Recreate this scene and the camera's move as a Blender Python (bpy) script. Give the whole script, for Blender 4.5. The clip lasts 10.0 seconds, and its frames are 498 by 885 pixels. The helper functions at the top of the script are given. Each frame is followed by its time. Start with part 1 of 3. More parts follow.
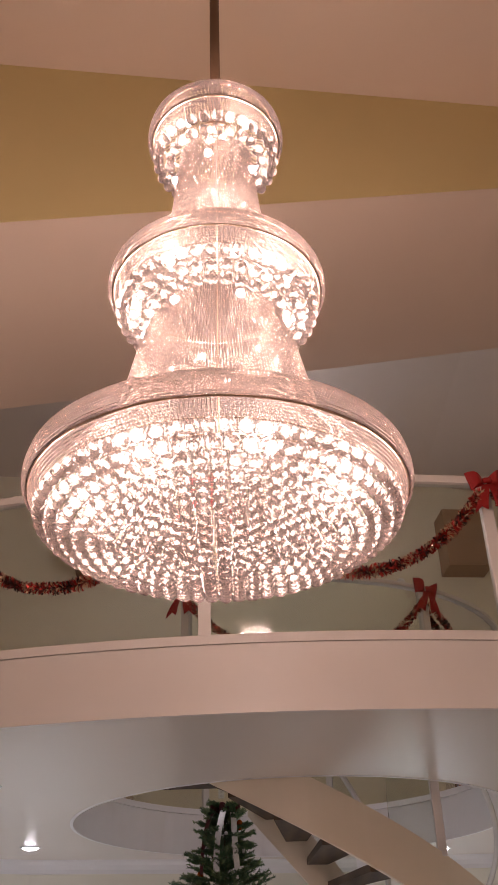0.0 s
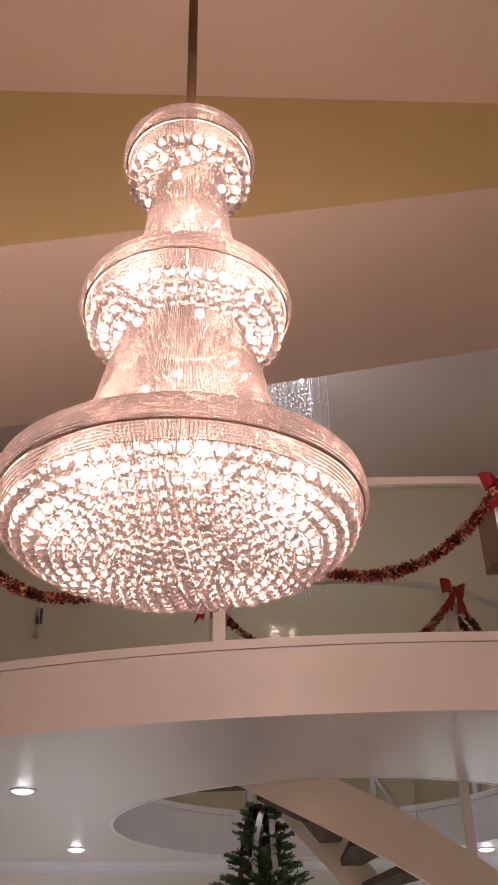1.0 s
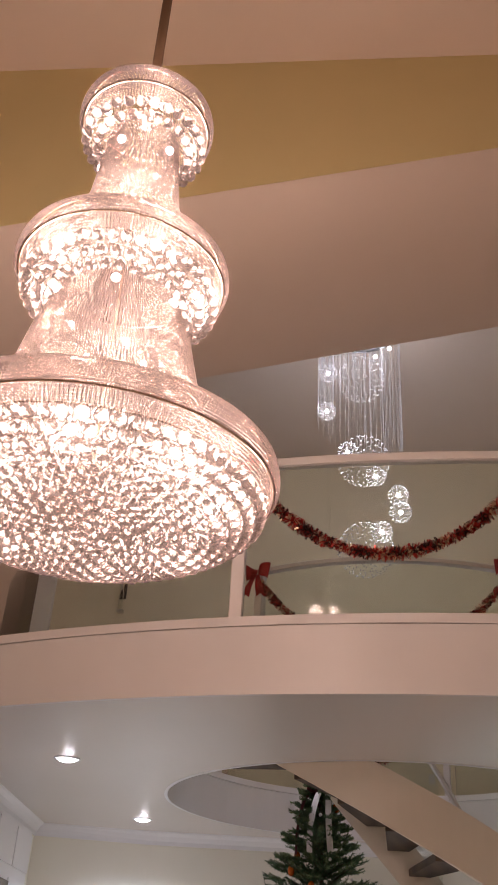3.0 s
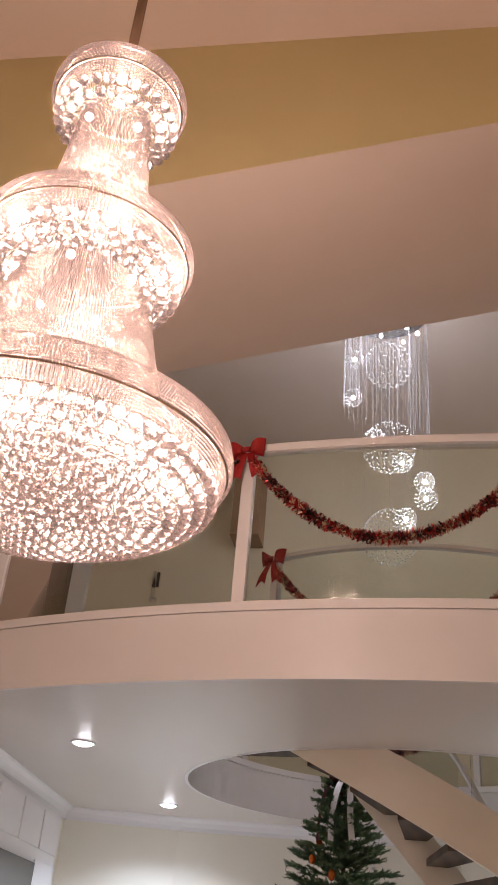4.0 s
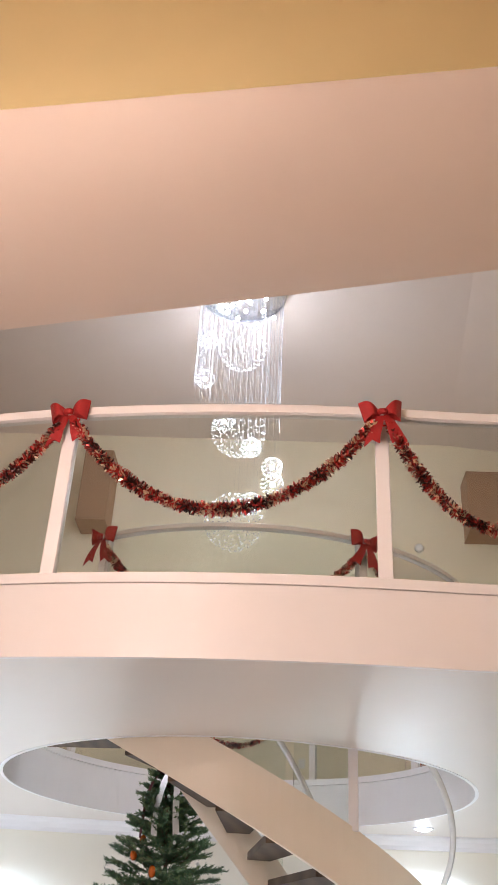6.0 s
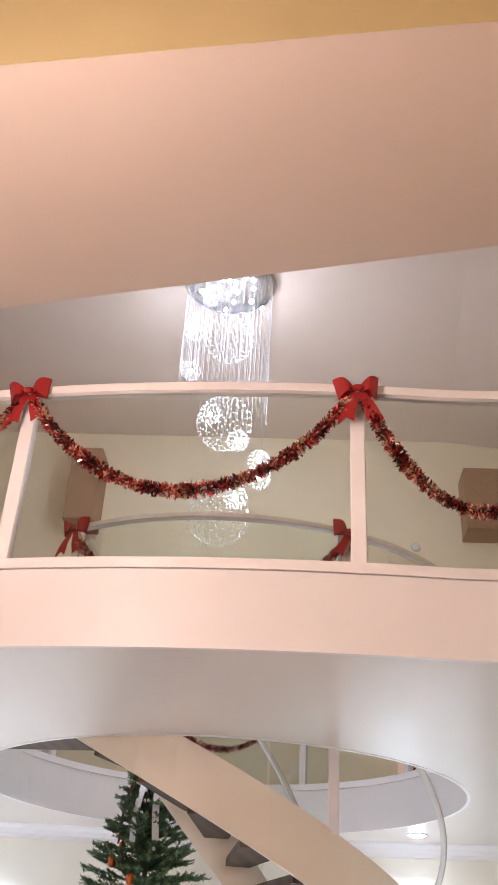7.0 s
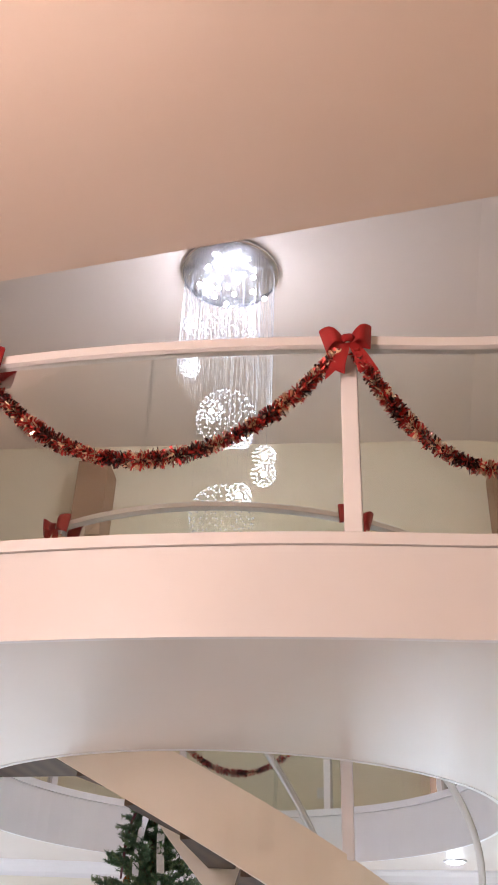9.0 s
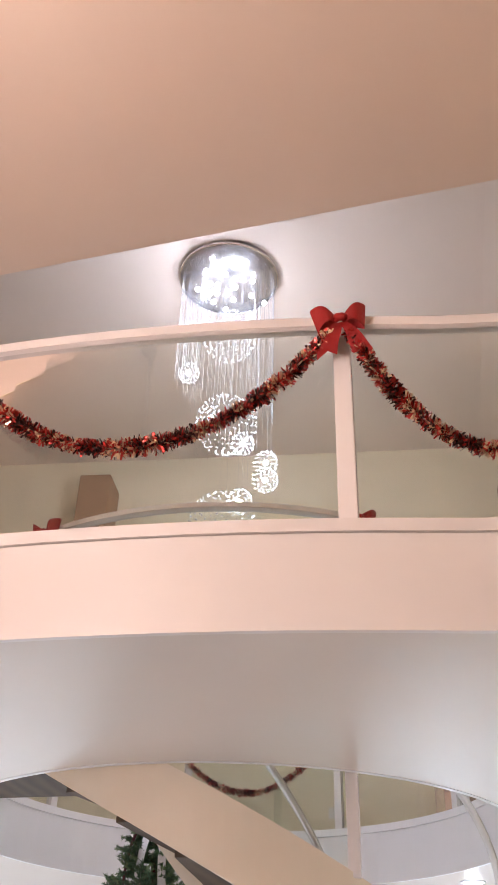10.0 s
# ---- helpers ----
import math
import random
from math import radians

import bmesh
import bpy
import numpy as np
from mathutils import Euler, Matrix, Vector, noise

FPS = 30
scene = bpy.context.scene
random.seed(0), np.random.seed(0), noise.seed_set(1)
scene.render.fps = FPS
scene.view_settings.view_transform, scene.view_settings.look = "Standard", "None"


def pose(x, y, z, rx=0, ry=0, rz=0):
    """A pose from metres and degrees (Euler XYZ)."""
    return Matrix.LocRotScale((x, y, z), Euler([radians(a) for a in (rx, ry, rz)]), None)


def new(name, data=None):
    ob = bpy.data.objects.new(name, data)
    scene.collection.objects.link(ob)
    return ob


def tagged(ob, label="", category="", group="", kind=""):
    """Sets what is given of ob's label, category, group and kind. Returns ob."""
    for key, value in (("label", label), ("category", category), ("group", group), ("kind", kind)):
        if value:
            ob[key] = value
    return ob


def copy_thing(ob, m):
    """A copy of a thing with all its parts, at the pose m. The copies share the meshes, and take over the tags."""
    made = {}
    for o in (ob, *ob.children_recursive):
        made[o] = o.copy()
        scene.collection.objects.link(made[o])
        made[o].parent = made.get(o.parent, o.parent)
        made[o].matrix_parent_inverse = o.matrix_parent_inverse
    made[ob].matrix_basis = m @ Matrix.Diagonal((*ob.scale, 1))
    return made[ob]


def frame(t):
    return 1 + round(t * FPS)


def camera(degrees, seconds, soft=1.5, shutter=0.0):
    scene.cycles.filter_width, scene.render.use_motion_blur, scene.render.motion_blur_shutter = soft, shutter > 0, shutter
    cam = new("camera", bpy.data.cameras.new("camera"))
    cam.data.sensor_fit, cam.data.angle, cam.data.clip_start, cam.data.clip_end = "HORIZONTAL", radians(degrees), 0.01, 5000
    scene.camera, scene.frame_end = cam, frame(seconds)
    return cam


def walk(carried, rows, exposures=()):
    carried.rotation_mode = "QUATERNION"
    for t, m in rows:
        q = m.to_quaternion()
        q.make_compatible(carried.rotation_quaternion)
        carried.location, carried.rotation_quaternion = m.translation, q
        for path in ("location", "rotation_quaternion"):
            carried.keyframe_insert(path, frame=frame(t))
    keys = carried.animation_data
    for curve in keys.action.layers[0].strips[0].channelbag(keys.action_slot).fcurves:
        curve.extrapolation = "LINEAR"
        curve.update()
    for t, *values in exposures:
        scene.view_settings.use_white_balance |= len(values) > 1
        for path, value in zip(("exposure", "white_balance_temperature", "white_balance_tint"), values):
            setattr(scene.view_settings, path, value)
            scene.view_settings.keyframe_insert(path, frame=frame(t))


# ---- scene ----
cam = camera(30.5, 10.0)
METRES, EYE, TILT, LEAN, TURN = 3.6, 1.5, 32.0, 1.5, 0.0
ROWS = [
    (0.0, 0.0, 0.0, 0.0, 0.0, -0.0, -0.0),
    (0.5, 0.0448, -0.0189, 0.0119, 1.48, 0.1, 1.06),
    (1.0, 0.0951, -0.0212, 0.0134, 3.8, 0.04, 1.82),
    (1.5, 0.1646, -0.0111, 0.0111, 8.79, -0.28, 2.13),
    (2.0, 0.2125, 0.0, 0.0019, 9.6, -0.48, 2.26),
    (3.5, 0.3365, 0.0549, -0.0151, 13.91, -1.02, 2.18),
    (4.0, 0.3784, 0.07, -0.0259, 15.28, -1.22, 2.47),
    (4.5, 0.3963, 0.0889, -0.0412, 15.15, -1.36, 2.48),
    (5.0, 0.4074, 0.1249, -0.0569, 11.22, -1.55, 1.0),
    (5.5, 0.4151, 0.1558, -0.0722, 7.29, -1.46, -0.37),
    (7.0, 0.4925, 0.2826, -0.1433, 7.99, -0.73, -0.1),
    (7.5, 0.5029, 0.337, -0.1727, 8.07, -0.27, 0.01),
    (8.0, 0.5098, 0.3866, -0.1983, 8.34, -0.07, 0.4),
    (8.5, 0.5188, 0.4328, -0.2241, 9.19, 0.52, 1.45),
    (9.0, 0.5416, 0.4797, -0.2446, 10.06, 1.29, 2.29),
    (9.5, 0.5577, 0.5186, -0.2667, 10.7, 2.09, 2.97),
    (10.0, 0.5575, 0.5584, -0.2938, 10.9, 2.86, 3.31),
]
walk(cam, [(t, pose(0, 0, EYE, TILT, LEAN, TURN) @ pose(METRES * x, METRES * y, METRES * z, 90 + pitch, roll, yaw)) for t, x, y, z, yaw, pitch, roll in ROWS],
     exposures=[(0.0, 0.18, 7100, 27), (2.0, 0.18, 7100, 27), (3.5, 0.32, 7000, 24), (4.0, 0.48, 6900, 23), (4.5, 0.86, 6720, 21), (5.0, 1.25, 6480, 18), (5.5, 1.52, 6280, 15), (7.0, 1.55, 6330, 19), (8.5, 1.51, 6330, 20), (10.0, 1.51, 6330, 20)])

# ---- world and light ----
world = bpy.data.worlds.new("world")
world.use_nodes = True
world.node_tree.nodes["Background"].inputs[0].default_value = (0.9, 0.75, 0.6, 1)
world.node_tree.nodes["Background"].inputs[1].default_value = 0.02
scene.world = world

WARM, COOL, DAY = (1.0, 0.845, 0.735), (0.86, 0.92, 1.0), (0.66, 0.83, 1.0)


def point_lamp(place, watts, colour, radius=0.05):
    data = bpy.data.lights.new("lamp_light", "POINT")
    data.energy, data.color, data.shadow_soft_size = watts, colour, radius
    ob = new("lamp_light", data)
    ob.location = place
    return ob


def down_lamp(place, watts, colour, spread=130, radius=0.05):
    data = bpy.data.lights.new("down_light", "SPOT")
    data.energy, data.color, data.shadow_soft_size = watts, colour, radius
    data.spot_size, data.spot_blend = radians(spread), 1.0
    ob = new("down_light", data)
    ob.location = place
    return ob


CH = Vector((-0.060, 2.629, 0.0))     # axis of the large chandelier
RAIN = Vector((0.26, 9.20, 0.0))      # axis of the hanging crystal spheres
RING = Vector((0.47, 9.45, 0.0))      # centre of the round stairwell
RING_R = 2.1
SOFFIT, FLOOR2, CAP, RAIL = 3.04, 3.46, 3.53, 4.69
REAR_Z = 8.7

for n, rad, z, watts in ((8, 0.44, 2.915, 17), (4, 0.20, 3.30, 15), (5, 0.29, 3.79, 17), (3, 0.10, 4.15, 11), (4, 0.18, 4.62, 10)):
    for i in range(n):
        a = 6.28319 * (i + 0.35) / n
        point_lamp(CH + Vector((rad * math.cos(a), rad * math.sin(a), z)), watts, WARM, 0.075)
for x, y in ((-0.22, -0.12), (0.20, -0.20), (0.0, 0.22), (0.24, 0.14)):
    down_lamp(RAIN + Vector((x, y, REAR_Z - 0.12)), 260, COOL, 40, 0.03)
for x, y, z, watts in ((0.09, 9.10, 8.40, 4), (-0.114, 9.20, 7.98, 9), (-0.138, 9.30, 7.50, 13), (0.10, 9.40, 6.98, 22), (0.42, 9.45, 6.66, 22), (0.674, 9.35, 6.35, 26), (0.70, 9.18, 6.05, 26), (0.498, 9.05, 5.76, 26)):
    point_lamp((x, y, z), watts, COOL, 0.03)
# The last place is an added downlight, unseen, which brightens the right end.
SPOTS = [(-1.98, 7.38), (-2.26, 10.40), (2.23, 11.27), (3.9, 8.2)]
for (sx, sy), watts in zip(SPOTS, (300, 220, 250, 130)):
    down_lamp((sx, sy, SOFFIT - 0.045), watts, DAY, 140)


# ---- materials ----
def material(name, base, rough=0.5, metal=0.0, noise_scale=6.0, vary=0.06, bump=0.05, bump_scale=120.0, **more):
    m = bpy.data.materials.new(name)
    m.use_nodes = True
    nt = m.node_tree
    bsdf = nt.nodes["Principled BSDF"]
    bsdf.inputs["Roughness"].default_value, bsdf.inputs["Metallic"].default_value = rough, metal
    for key, value in more.items():
        bsdf.inputs[key.replace("_", " ")].default_value = value
    co = nt.nodes.new("ShaderNodeTexCoord")
    big = nt.nodes.new("ShaderNodeTexNoise")
    big.inputs["Scale"].default_value, big.inputs["Detail"].default_value = noise_scale, 5
    nt.links.new(co.outputs["Object"], big.inputs["Vector"])
    mix = nt.nodes.new("ShaderNodeMix")
    mix.data_type = "RGBA"
    mix.inputs[6].default_value = (*[c * (1 - vary) for c in base], 1)
    mix.inputs[7].default_value = (*[min(1, c * (1 + vary)) for c in base], 1)
    nt.links.new(big.outputs[0], mix.inputs[0])
    nt.links.new(mix.outputs[2], bsdf.inputs["Base Color"])
    if bump:
        fine = nt.nodes.new("ShaderNodeTexNoise")
        fine.inputs["Scale"].default_value, fine.inputs["Detail"].default_value = bump_scale, 3
        nt.links.new(co.outputs["Object"], fine.inputs["Vector"])
        bp = nt.nodes.new("ShaderNodeBump")
        bp.inputs["Strength"].default_value, bp.inputs["Distance"].default_value = bump, 0.004
        nt.links.new(fine.outputs[0], bp.inputs["Height"])
        nt.links.new(bp.outputs[0], bsdf.inputs["Normal"])
    return m


def glowing(name, colour, strength):
    m = bpy.data.materials.new(name)
    m.use_nodes = True
    bsdf = m.node_tree.nodes["Principled BSDF"]
    bsdf.inputs["Base Color"].default_value = (*colour, 1)
    bsdf.inputs["Emission Color"].default_value, bsdf.inputs["Emission Strength"].default_value = (*colour, 1), strength
    return m


def crystal(name, tint, clear, white, rough=0.02, shine=0.0, body=0.9):
    """Cut crystal: glass, with a share of light scattered by the facets, a share of surface gloss and a share passing straight through."""
    m = bpy.data.materials.new(name)
    m.use_nodes = True
    nt = m.node_tree
    nt.nodes.remove(nt.nodes["Principled BSDF"])
    glass, pas = nt.nodes.new("ShaderNodeBsdfGlass"), nt.nodes.new("ShaderNodeBsdfTransparent")
    glass.inputs["Color"].default_value, glass.inputs["Roughness"].default_value, glass.inputs["IOR"].default_value = (*tint, 1), rough, 1.52
    pas.inputs["Color"].default_value = (*tint, 1)
    inner, face = nt.nodes.new("ShaderNodeBsdfTranslucent"), nt.nodes.new("ShaderNodeBsdfDiffuse")
    inner.inputs["Color"].default_value = face.inputs["Color"].default_value = (*[c * body for c in tint], 1)
    gloss = nt.nodes.new("ShaderNodeBsdfGlossy")
    gloss.inputs["Color"].default_value, gloss.inputs["Roughness"].default_value = (*tint, 1), 0.12

    def mixed(a, b, share):
        mix = nt.nodes.new("ShaderNodeMixShader")
        mix.inputs[0].default_value = share
        nt.links.new(a, mix.inputs[1]), nt.links.new(b, mix.inputs[2])
        return mix.outputs[0]

    scatter = mixed(inner.outputs[0], face.outputs[0], 0.35)
    solid_part = mixed(mixed(glass.outputs[0], scatter, white), gloss.outputs[0], shine)
    nt.links.new(mixed(solid_part, pas.outputs[0], clear), nt.nodes["Material Output"].inputs["Surface"])
    return m


def clear_glass(name, gloss=0.12):
    m = bpy.data.materials.new(name)
    m.use_nodes = True
    nt = m.node_tree
    nt.nodes.remove(nt.nodes["Principled BSDF"])
    pas, shine = nt.nodes.new("ShaderNodeBsdfTransparent"), nt.nodes.new("ShaderNodeBsdfGlossy")
    pas.inputs["Color"].default_value, shine.inputs["Roughness"].default_value = (0.95, 0.97, 0.95, 1), 0.02
    fr, mix = nt.nodes.new("ShaderNodeFresnel"), nt.nodes.new("ShaderNodeMixShader")
    fr.inputs[0].default_value = 1.38
    nt.links.new(fr.outputs[0], mix.inputs[0]), nt.links.new(pas.outputs[0], mix.inputs[1]), nt.links.new(shine.outputs[0], mix.inputs[2])
    nt.links.new(mix.outputs[0], nt.nodes["Material Output"].inputs["Surface"])
    return m


def wood(name, dark, light):
    m = material(name, light, 0.62, vary=0.2, bump=0.1)
    nt = m.node_tree
    wave = nt.nodes.new("ShaderNodeTexWave")
    wave.inputs["Scale"].default_value, wave.inputs["Distortion"].default_value, wave.inputs["Detail"].default_value = 2.2, 4, 3
    co = nt.nodes.new("ShaderNodeTexCoord")
    nt.links.new(co.outputs["Object"], wave.inputs["Vector"])
    ramp = nt.nodes.new("ShaderNodeValToRGB")
    ramp.color_ramp.elements[0].color, ramp.color_ramp.elements[1].color = (*dark, 1), (*light, 1)
    nt.links.new(wave.outputs[0], ramp.inputs[0])
    nt.links.new(ramp.outputs[0], nt.nodes["Principled BSDF"].inputs["Base Color"])
    return m


M_CEIL = material("ceiling_paint", (0.76, 0.61, 0.505), 0.75, noise_scale=1.2, vary=0.03, bump=0.08)
M_REAR = material("rear_ceiling_paint", (0.72, 0.63, 0.56), 0.75, noise_scale=1.2, vary=0.03, bump=0.08)
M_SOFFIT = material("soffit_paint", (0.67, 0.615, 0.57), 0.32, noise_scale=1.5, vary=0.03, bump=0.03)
M_WHITE = material("white_satin_paint", (0.82, 0.82, 0.84), 0.38, noise_scale=3, vary=0.03, bump=0.03)
M_FASCIA = material("fascia_satin_paint", (0.74, 0.715, 0.70), 0.38, noise_scale=3, vary=0.03, bump=0.03)
M_YELLOW = material("ochre_wall_paint", (0.70, 0.58, 0.30), 0.7, noise_scale=1.5, vary=0.05, bump=0.1)
M_CREAM = material("cream_wall_paint", (0.82, 0.74, 0.575), 0.7, noise_scale=1.5, vary=0.04, bump=0.1)
# White stringer paint with the yellowish light on it put into the colour.
M_STRINGER = material("warm_lit_satin_paint", (0.84, 0.77, 0.65), 0.4, noise_scale=3, vary=0.03, bump=0.03)
M_LOWWALL = material("pale_wall_paint", (0.84, 0.82, 0.73), 0.65, noise_scale=2, vary=0.03)
M_FLOOR = material("pale_floor_tile", (0.56, 0.48, 0.41), 0.25, noise_scale=2, vary=0.1, bump=0.02)
M_WOOD = wood("dark_walnut", (0.050, 0.031, 0.018), (0.092, 0.058, 0.034))
M_TAN = material("tan_board", (0.36, 0.22, 0.13), 0.6, vary=0.1)
M_DARK = material("dark_door_wood", (0.06, 0.045, 0.035), 0.4, vary=0.2)
M_METAL = material("brushed_nickel", (0.66, 0.64, 0.63), 0.32, metal=1.0, vary=0.05, bump=0)
M_CHROME = material("polished_chrome", (0.8, 0.8, 0.82), 0.08, metal=1.0, vary=0.02, bump=0)
M_BRONZE = material("bronze_rod", (0.16, 0.09, 0.055), 0.45, metal=0.6, vary=0.1, bump=0.02)
M_GOLD = material("pale_gold_frame", (0.75, 0.58, 0.48), 0.25, metal=1.0, vary=0.05, bump=0)
M_PLATE = material("polished_steel_plate", (0.62, 0.62, 0.66), 0.22, metal=1.0, vary=0.05, bump=0.02)
M_GLASS = clear_glass("clear_glass")
M_BALL = crystal("crystal_ball_glass", (0.66, 0.585, 0.565), 0.14, 0.56, 0.08, 0.02, 0.24)
M_BEAD = crystal("crystal_bead_glass", (1.0, 0.885, 0.85), 0.36, 0.94, 0.05, 0.02, 0.150)
M_SPARK = crystal("clear_crystal_bead", (0.97, 0.98, 1.0), 0.40, 0.92, 0.05, 0.08, 0.55)
M_BULB = glowing("warm_bulb", (1.0, 0.94, 0.90), 9)
M_LED = glowing("white_bulb", (0.90, 0.95, 1.0), 22)
M_SPOTLAMP = glowing("downlight_lens", (0.84, 0.93, 1.0), 38)
M_STRING = crystal("clear_cord", (0.95, 0.97, 1.0), 0.72, 0.90, 0.1)
M_BOW = material("red_glitter_fabric", (0.36, 0.013, 0.013), 0.42, noise_scale=300, vary=0.5, bump=0.6, bump_scale=900, Metallic=0.25)
M_TINSEL = [material("red_tinsel_foil", (0.54, 0.065, 0.055), 0.33, metal=0.85, noise_scale=60, vary=0.4, bump=0),
            material("dark_tinsel_foil", (0.045, 0.014, 0.012), 0.32, metal=0.6, noise_scale=60, vary=0.4, bump=0),
            material("copper_tinsel_foil", (1.0, 0.68, 0.48), 0.30, metal=0.9, noise_scale=60, vary=0.3, bump=0)]
M_NEEDLE = material("fir_needles", (0.055, 0.125, 0.055), 0.5, noise_scale=14, vary=0.45, bump=0)
M_TIP = material("young_fir_needles", (0.15, 0.23, 0.10), 0.5, noise_scale=14, vary=0.35, bump=0)
M_BARK = material("fir_bark", (0.10, 0.065, 0.04), 0.85, noise_scale=30, vary=0.3, bump=0.5)
M_RIBBON = material("white_printed_ribbon", (0.75, 0.73, 0.74), 0.5, noise_scale=45, vary=0.2, bump=0.1)
M_VELVET = material("dark_red_velvet", (0.10, 0.012, 0.016), 0.8, noise_scale=60, vary=0.3, bump=0.2)
M_AMBER = material("amber_glass_ornament", (0.75, 0.17, 0.03), 0.1, metal=0.5, noise_scale=20, vary=0.2, bump=0)
M_PLASTIC = material("white_plastic", (0.78, 0.78, 0.76), 0.4, vary=0.02, bump=0)


# ---- mesh helpers ----
class Mesh:
    """Collects vertices and faces for one mesh."""

    def __init__(self):
        self.v, self.f, self.mi = [], [], []

    def add(self, verts, faces, mat=0):
        n = len(self.v)
        self.v.extend(verts)
        self.f.extend([tuple(i + n for i in f) for f in faces])
        self.mi.extend([mat] * len(faces))

    def box(self, a, b, mat=0):
        (x0, y0, z0), (x1, y1, z1) = a, b
        self.add([(x0, y0, z0), (x1, y0, z0), (x1, y1, z0), (x0, y1, z0), (x0, y0, z1), (x1, y0, z1), (x1, y1, z1), (x0, y1, z1)],
                 [(0, 3, 2, 1), (4, 5, 6, 7), (0, 1, 5, 4), (1, 2, 6, 5), (2, 3, 7, 6), (3, 0, 4, 7)], mat)

    def sweep(self, path, section, closed=False, mat=0, up=Vector((0, 0, 1)), ends=True):
        """A section of (side, height) pairs along a path; side points to the path's right."""
        path = [Vector(p) for p in path]
        n, k = len(path), len(section)
        verts = []
        for i, p in enumerate(path):
            a = path[(i - 1) % n] if closed or i else path[0]
            b = path[(i + 1) % n] if closed or i < n - 1 else path[-1]
            d = (b - a).normalized()
            side = d.cross(up).normalized()
            top = side.cross(d)
            verts += [tuple(p + side * s + top * h) for s, h in section]
        faces = []
        for i in range(n if closed else n - 1):
            j = (i + 1) % n
            faces += [(i * k + q, i * k + (q + 1) % k, j * k + (q + 1) % k, j * k + q) for q in range(k)]
        if not closed and ends:
            faces += [tuple(range(k - 1, -1, -1)), tuple(range((n - 1) * k, n * k))]
        self.add(verts, faces, mat)

    def tube(self, path, r, sides=8, mat=0, taper=None):
        path = [Vector(p) for p in path]
        verts, faces, n = [], [], len(path)
        for i, p in enumerate(path):
            d = (path[min(i + 1, n - 1)] - path[max(i - 1, 0)]).normalized()
            ref = Vector((0, 0, 1)) if abs(d.z) < 0.9 else Vector((0, 1, 0))
            u = d.cross(ref).normalized()
            w = u.cross(d)
            rr = r if taper is None else r + (taper - r) * i / (n - 1)
            verts += [tuple(p + (u * math.cos(6.28318 * q / sides) + w * math.sin(6.28318 * q / sides)) * rr) for q in range(sides)]
        for i in range(n - 1):
            faces += [(i * sides + q, i * sides + (q + 1) % sides, (i + 1) * sides + (q + 1) % sides, (i + 1) * sides + q) for q in range(sides)]
        faces += [tuple(range(sides - 1, -1, -1)), tuple(range((n - 1) * sides, n * sides))]
        self.add(verts, faces, mat)

    def lathe(self, profile, centre=(0, 0, 0), steps=48, mat=0):
        cx, cy, cz = centre
        k, verts, faces = len(profile), [], []
        for i in range(steps):
            c, s = math.cos(6.283185 * i / steps), math.sin(6.283185 * i / steps)
            verts += [(cx + r * c, cy + r * s, cz + z) for r, z in profile]
        for i in range(steps):
            j = (i + 1) % steps
            faces += [(i * k + q, j * k + q, j * k + q + 1, i * k + q + 1) for q in range(k - 1)]
        self.add(verts, faces, mat)

    def bead(self, p, r, mat=0, tall=1.0):
        x, y, z = p
        h = r * tall
        self.add([(x + r, y, z), (x, y + r, z), (x - r, y, z), (x, y - r, z), (x, y, z + h), (x, y, z - h)],
                 [(0, 1, 4), (1, 2, 4), (2, 3, 4), (3, 0, 4), (1, 0, 5), (2, 1, 5), (3, 2, 5), (0, 3, 5)], mat)

    def barrel(self, p, r, h):
        """A faceted bead with a waist of radius r and flat ends, 2h tall."""
        x, y, z = p
        e, g = 0.68 * r, 0.85 * h
        self.add([(x + q * c, y + q * s, z + d) for q, d in ((e, -h), (r, -g * 0.35), (r, g * 0.35), (e, h)) for c, s in ((1, 0), (0, 1), (-1, 0), (0, -1))],
                 [(4 * k + i, 4 * k + (i + 1) % 4, 4 * k + 4 + (i + 1) % 4, 4 * k + 4 + i) for k in range(3) for i in range(4)] + [(3, 2, 1, 0), (12, 13, 14, 15)])

    def data(self, name, mats, smooth=False):
        me = bpy.data.meshes.new(name)
        me.from_pydata([tuple(v) for v in self.v], [], self.f)
        for m in mats if isinstance(mats, (list, tuple)) else [mats]:
            me.materials.append(m)
        me.polygons.foreach_set("material_index", self.mi)
        if smooth:
            me.polygons.foreach_set("use_smooth", [True] * len(self.f))
        me.update()
        return me


def ball_data(name, r, mat, level=2, smooth=False):
    bm = bmesh.new()
    bmesh.ops.create_icosphere(bm, subdivisions=level, radius=r)
    me = bpy.data.meshes.new(name)
    bm.to_mesh(me)
    bm.free()
    me.materials.append(mat)
    if smooth:
        me.polygons.foreach_set("use_smooth", [True] * len(me.polygons))
    return me


def thing(name, place, label, category, group="", kind=""):
    ob = new(name)
    ob.location = place
    return tagged(ob, label, category, group, kind)


def part(name, mesh, mats, parent, label="", smooth=False):
    ob = new(name, mesh if isinstance(mesh, bpy.types.Mesh) else mesh.data(name, mats, smooth))
    ob.parent = parent
    if label:
        ob["label"] = label
    return ob


def solid(name, mesh, mats, label, category, kind="structure", smooth=False):
    return tagged(new(name, mesh.data(name, mats, smooth)), label, category, kind=kind)


def soften(ob, width=0.006, segments=2):
    mod = ob.modifiers.new("bevel", "BEVEL")
    mod.width, mod.segments, mod.limit_method = width, segments, "ANGLE"
    return ob


def ring_point(theta, r, z):
    a = radians(theta)
    return Vector((RING.x + r * math.cos(a), RING.y + r * math.sin(a), z))


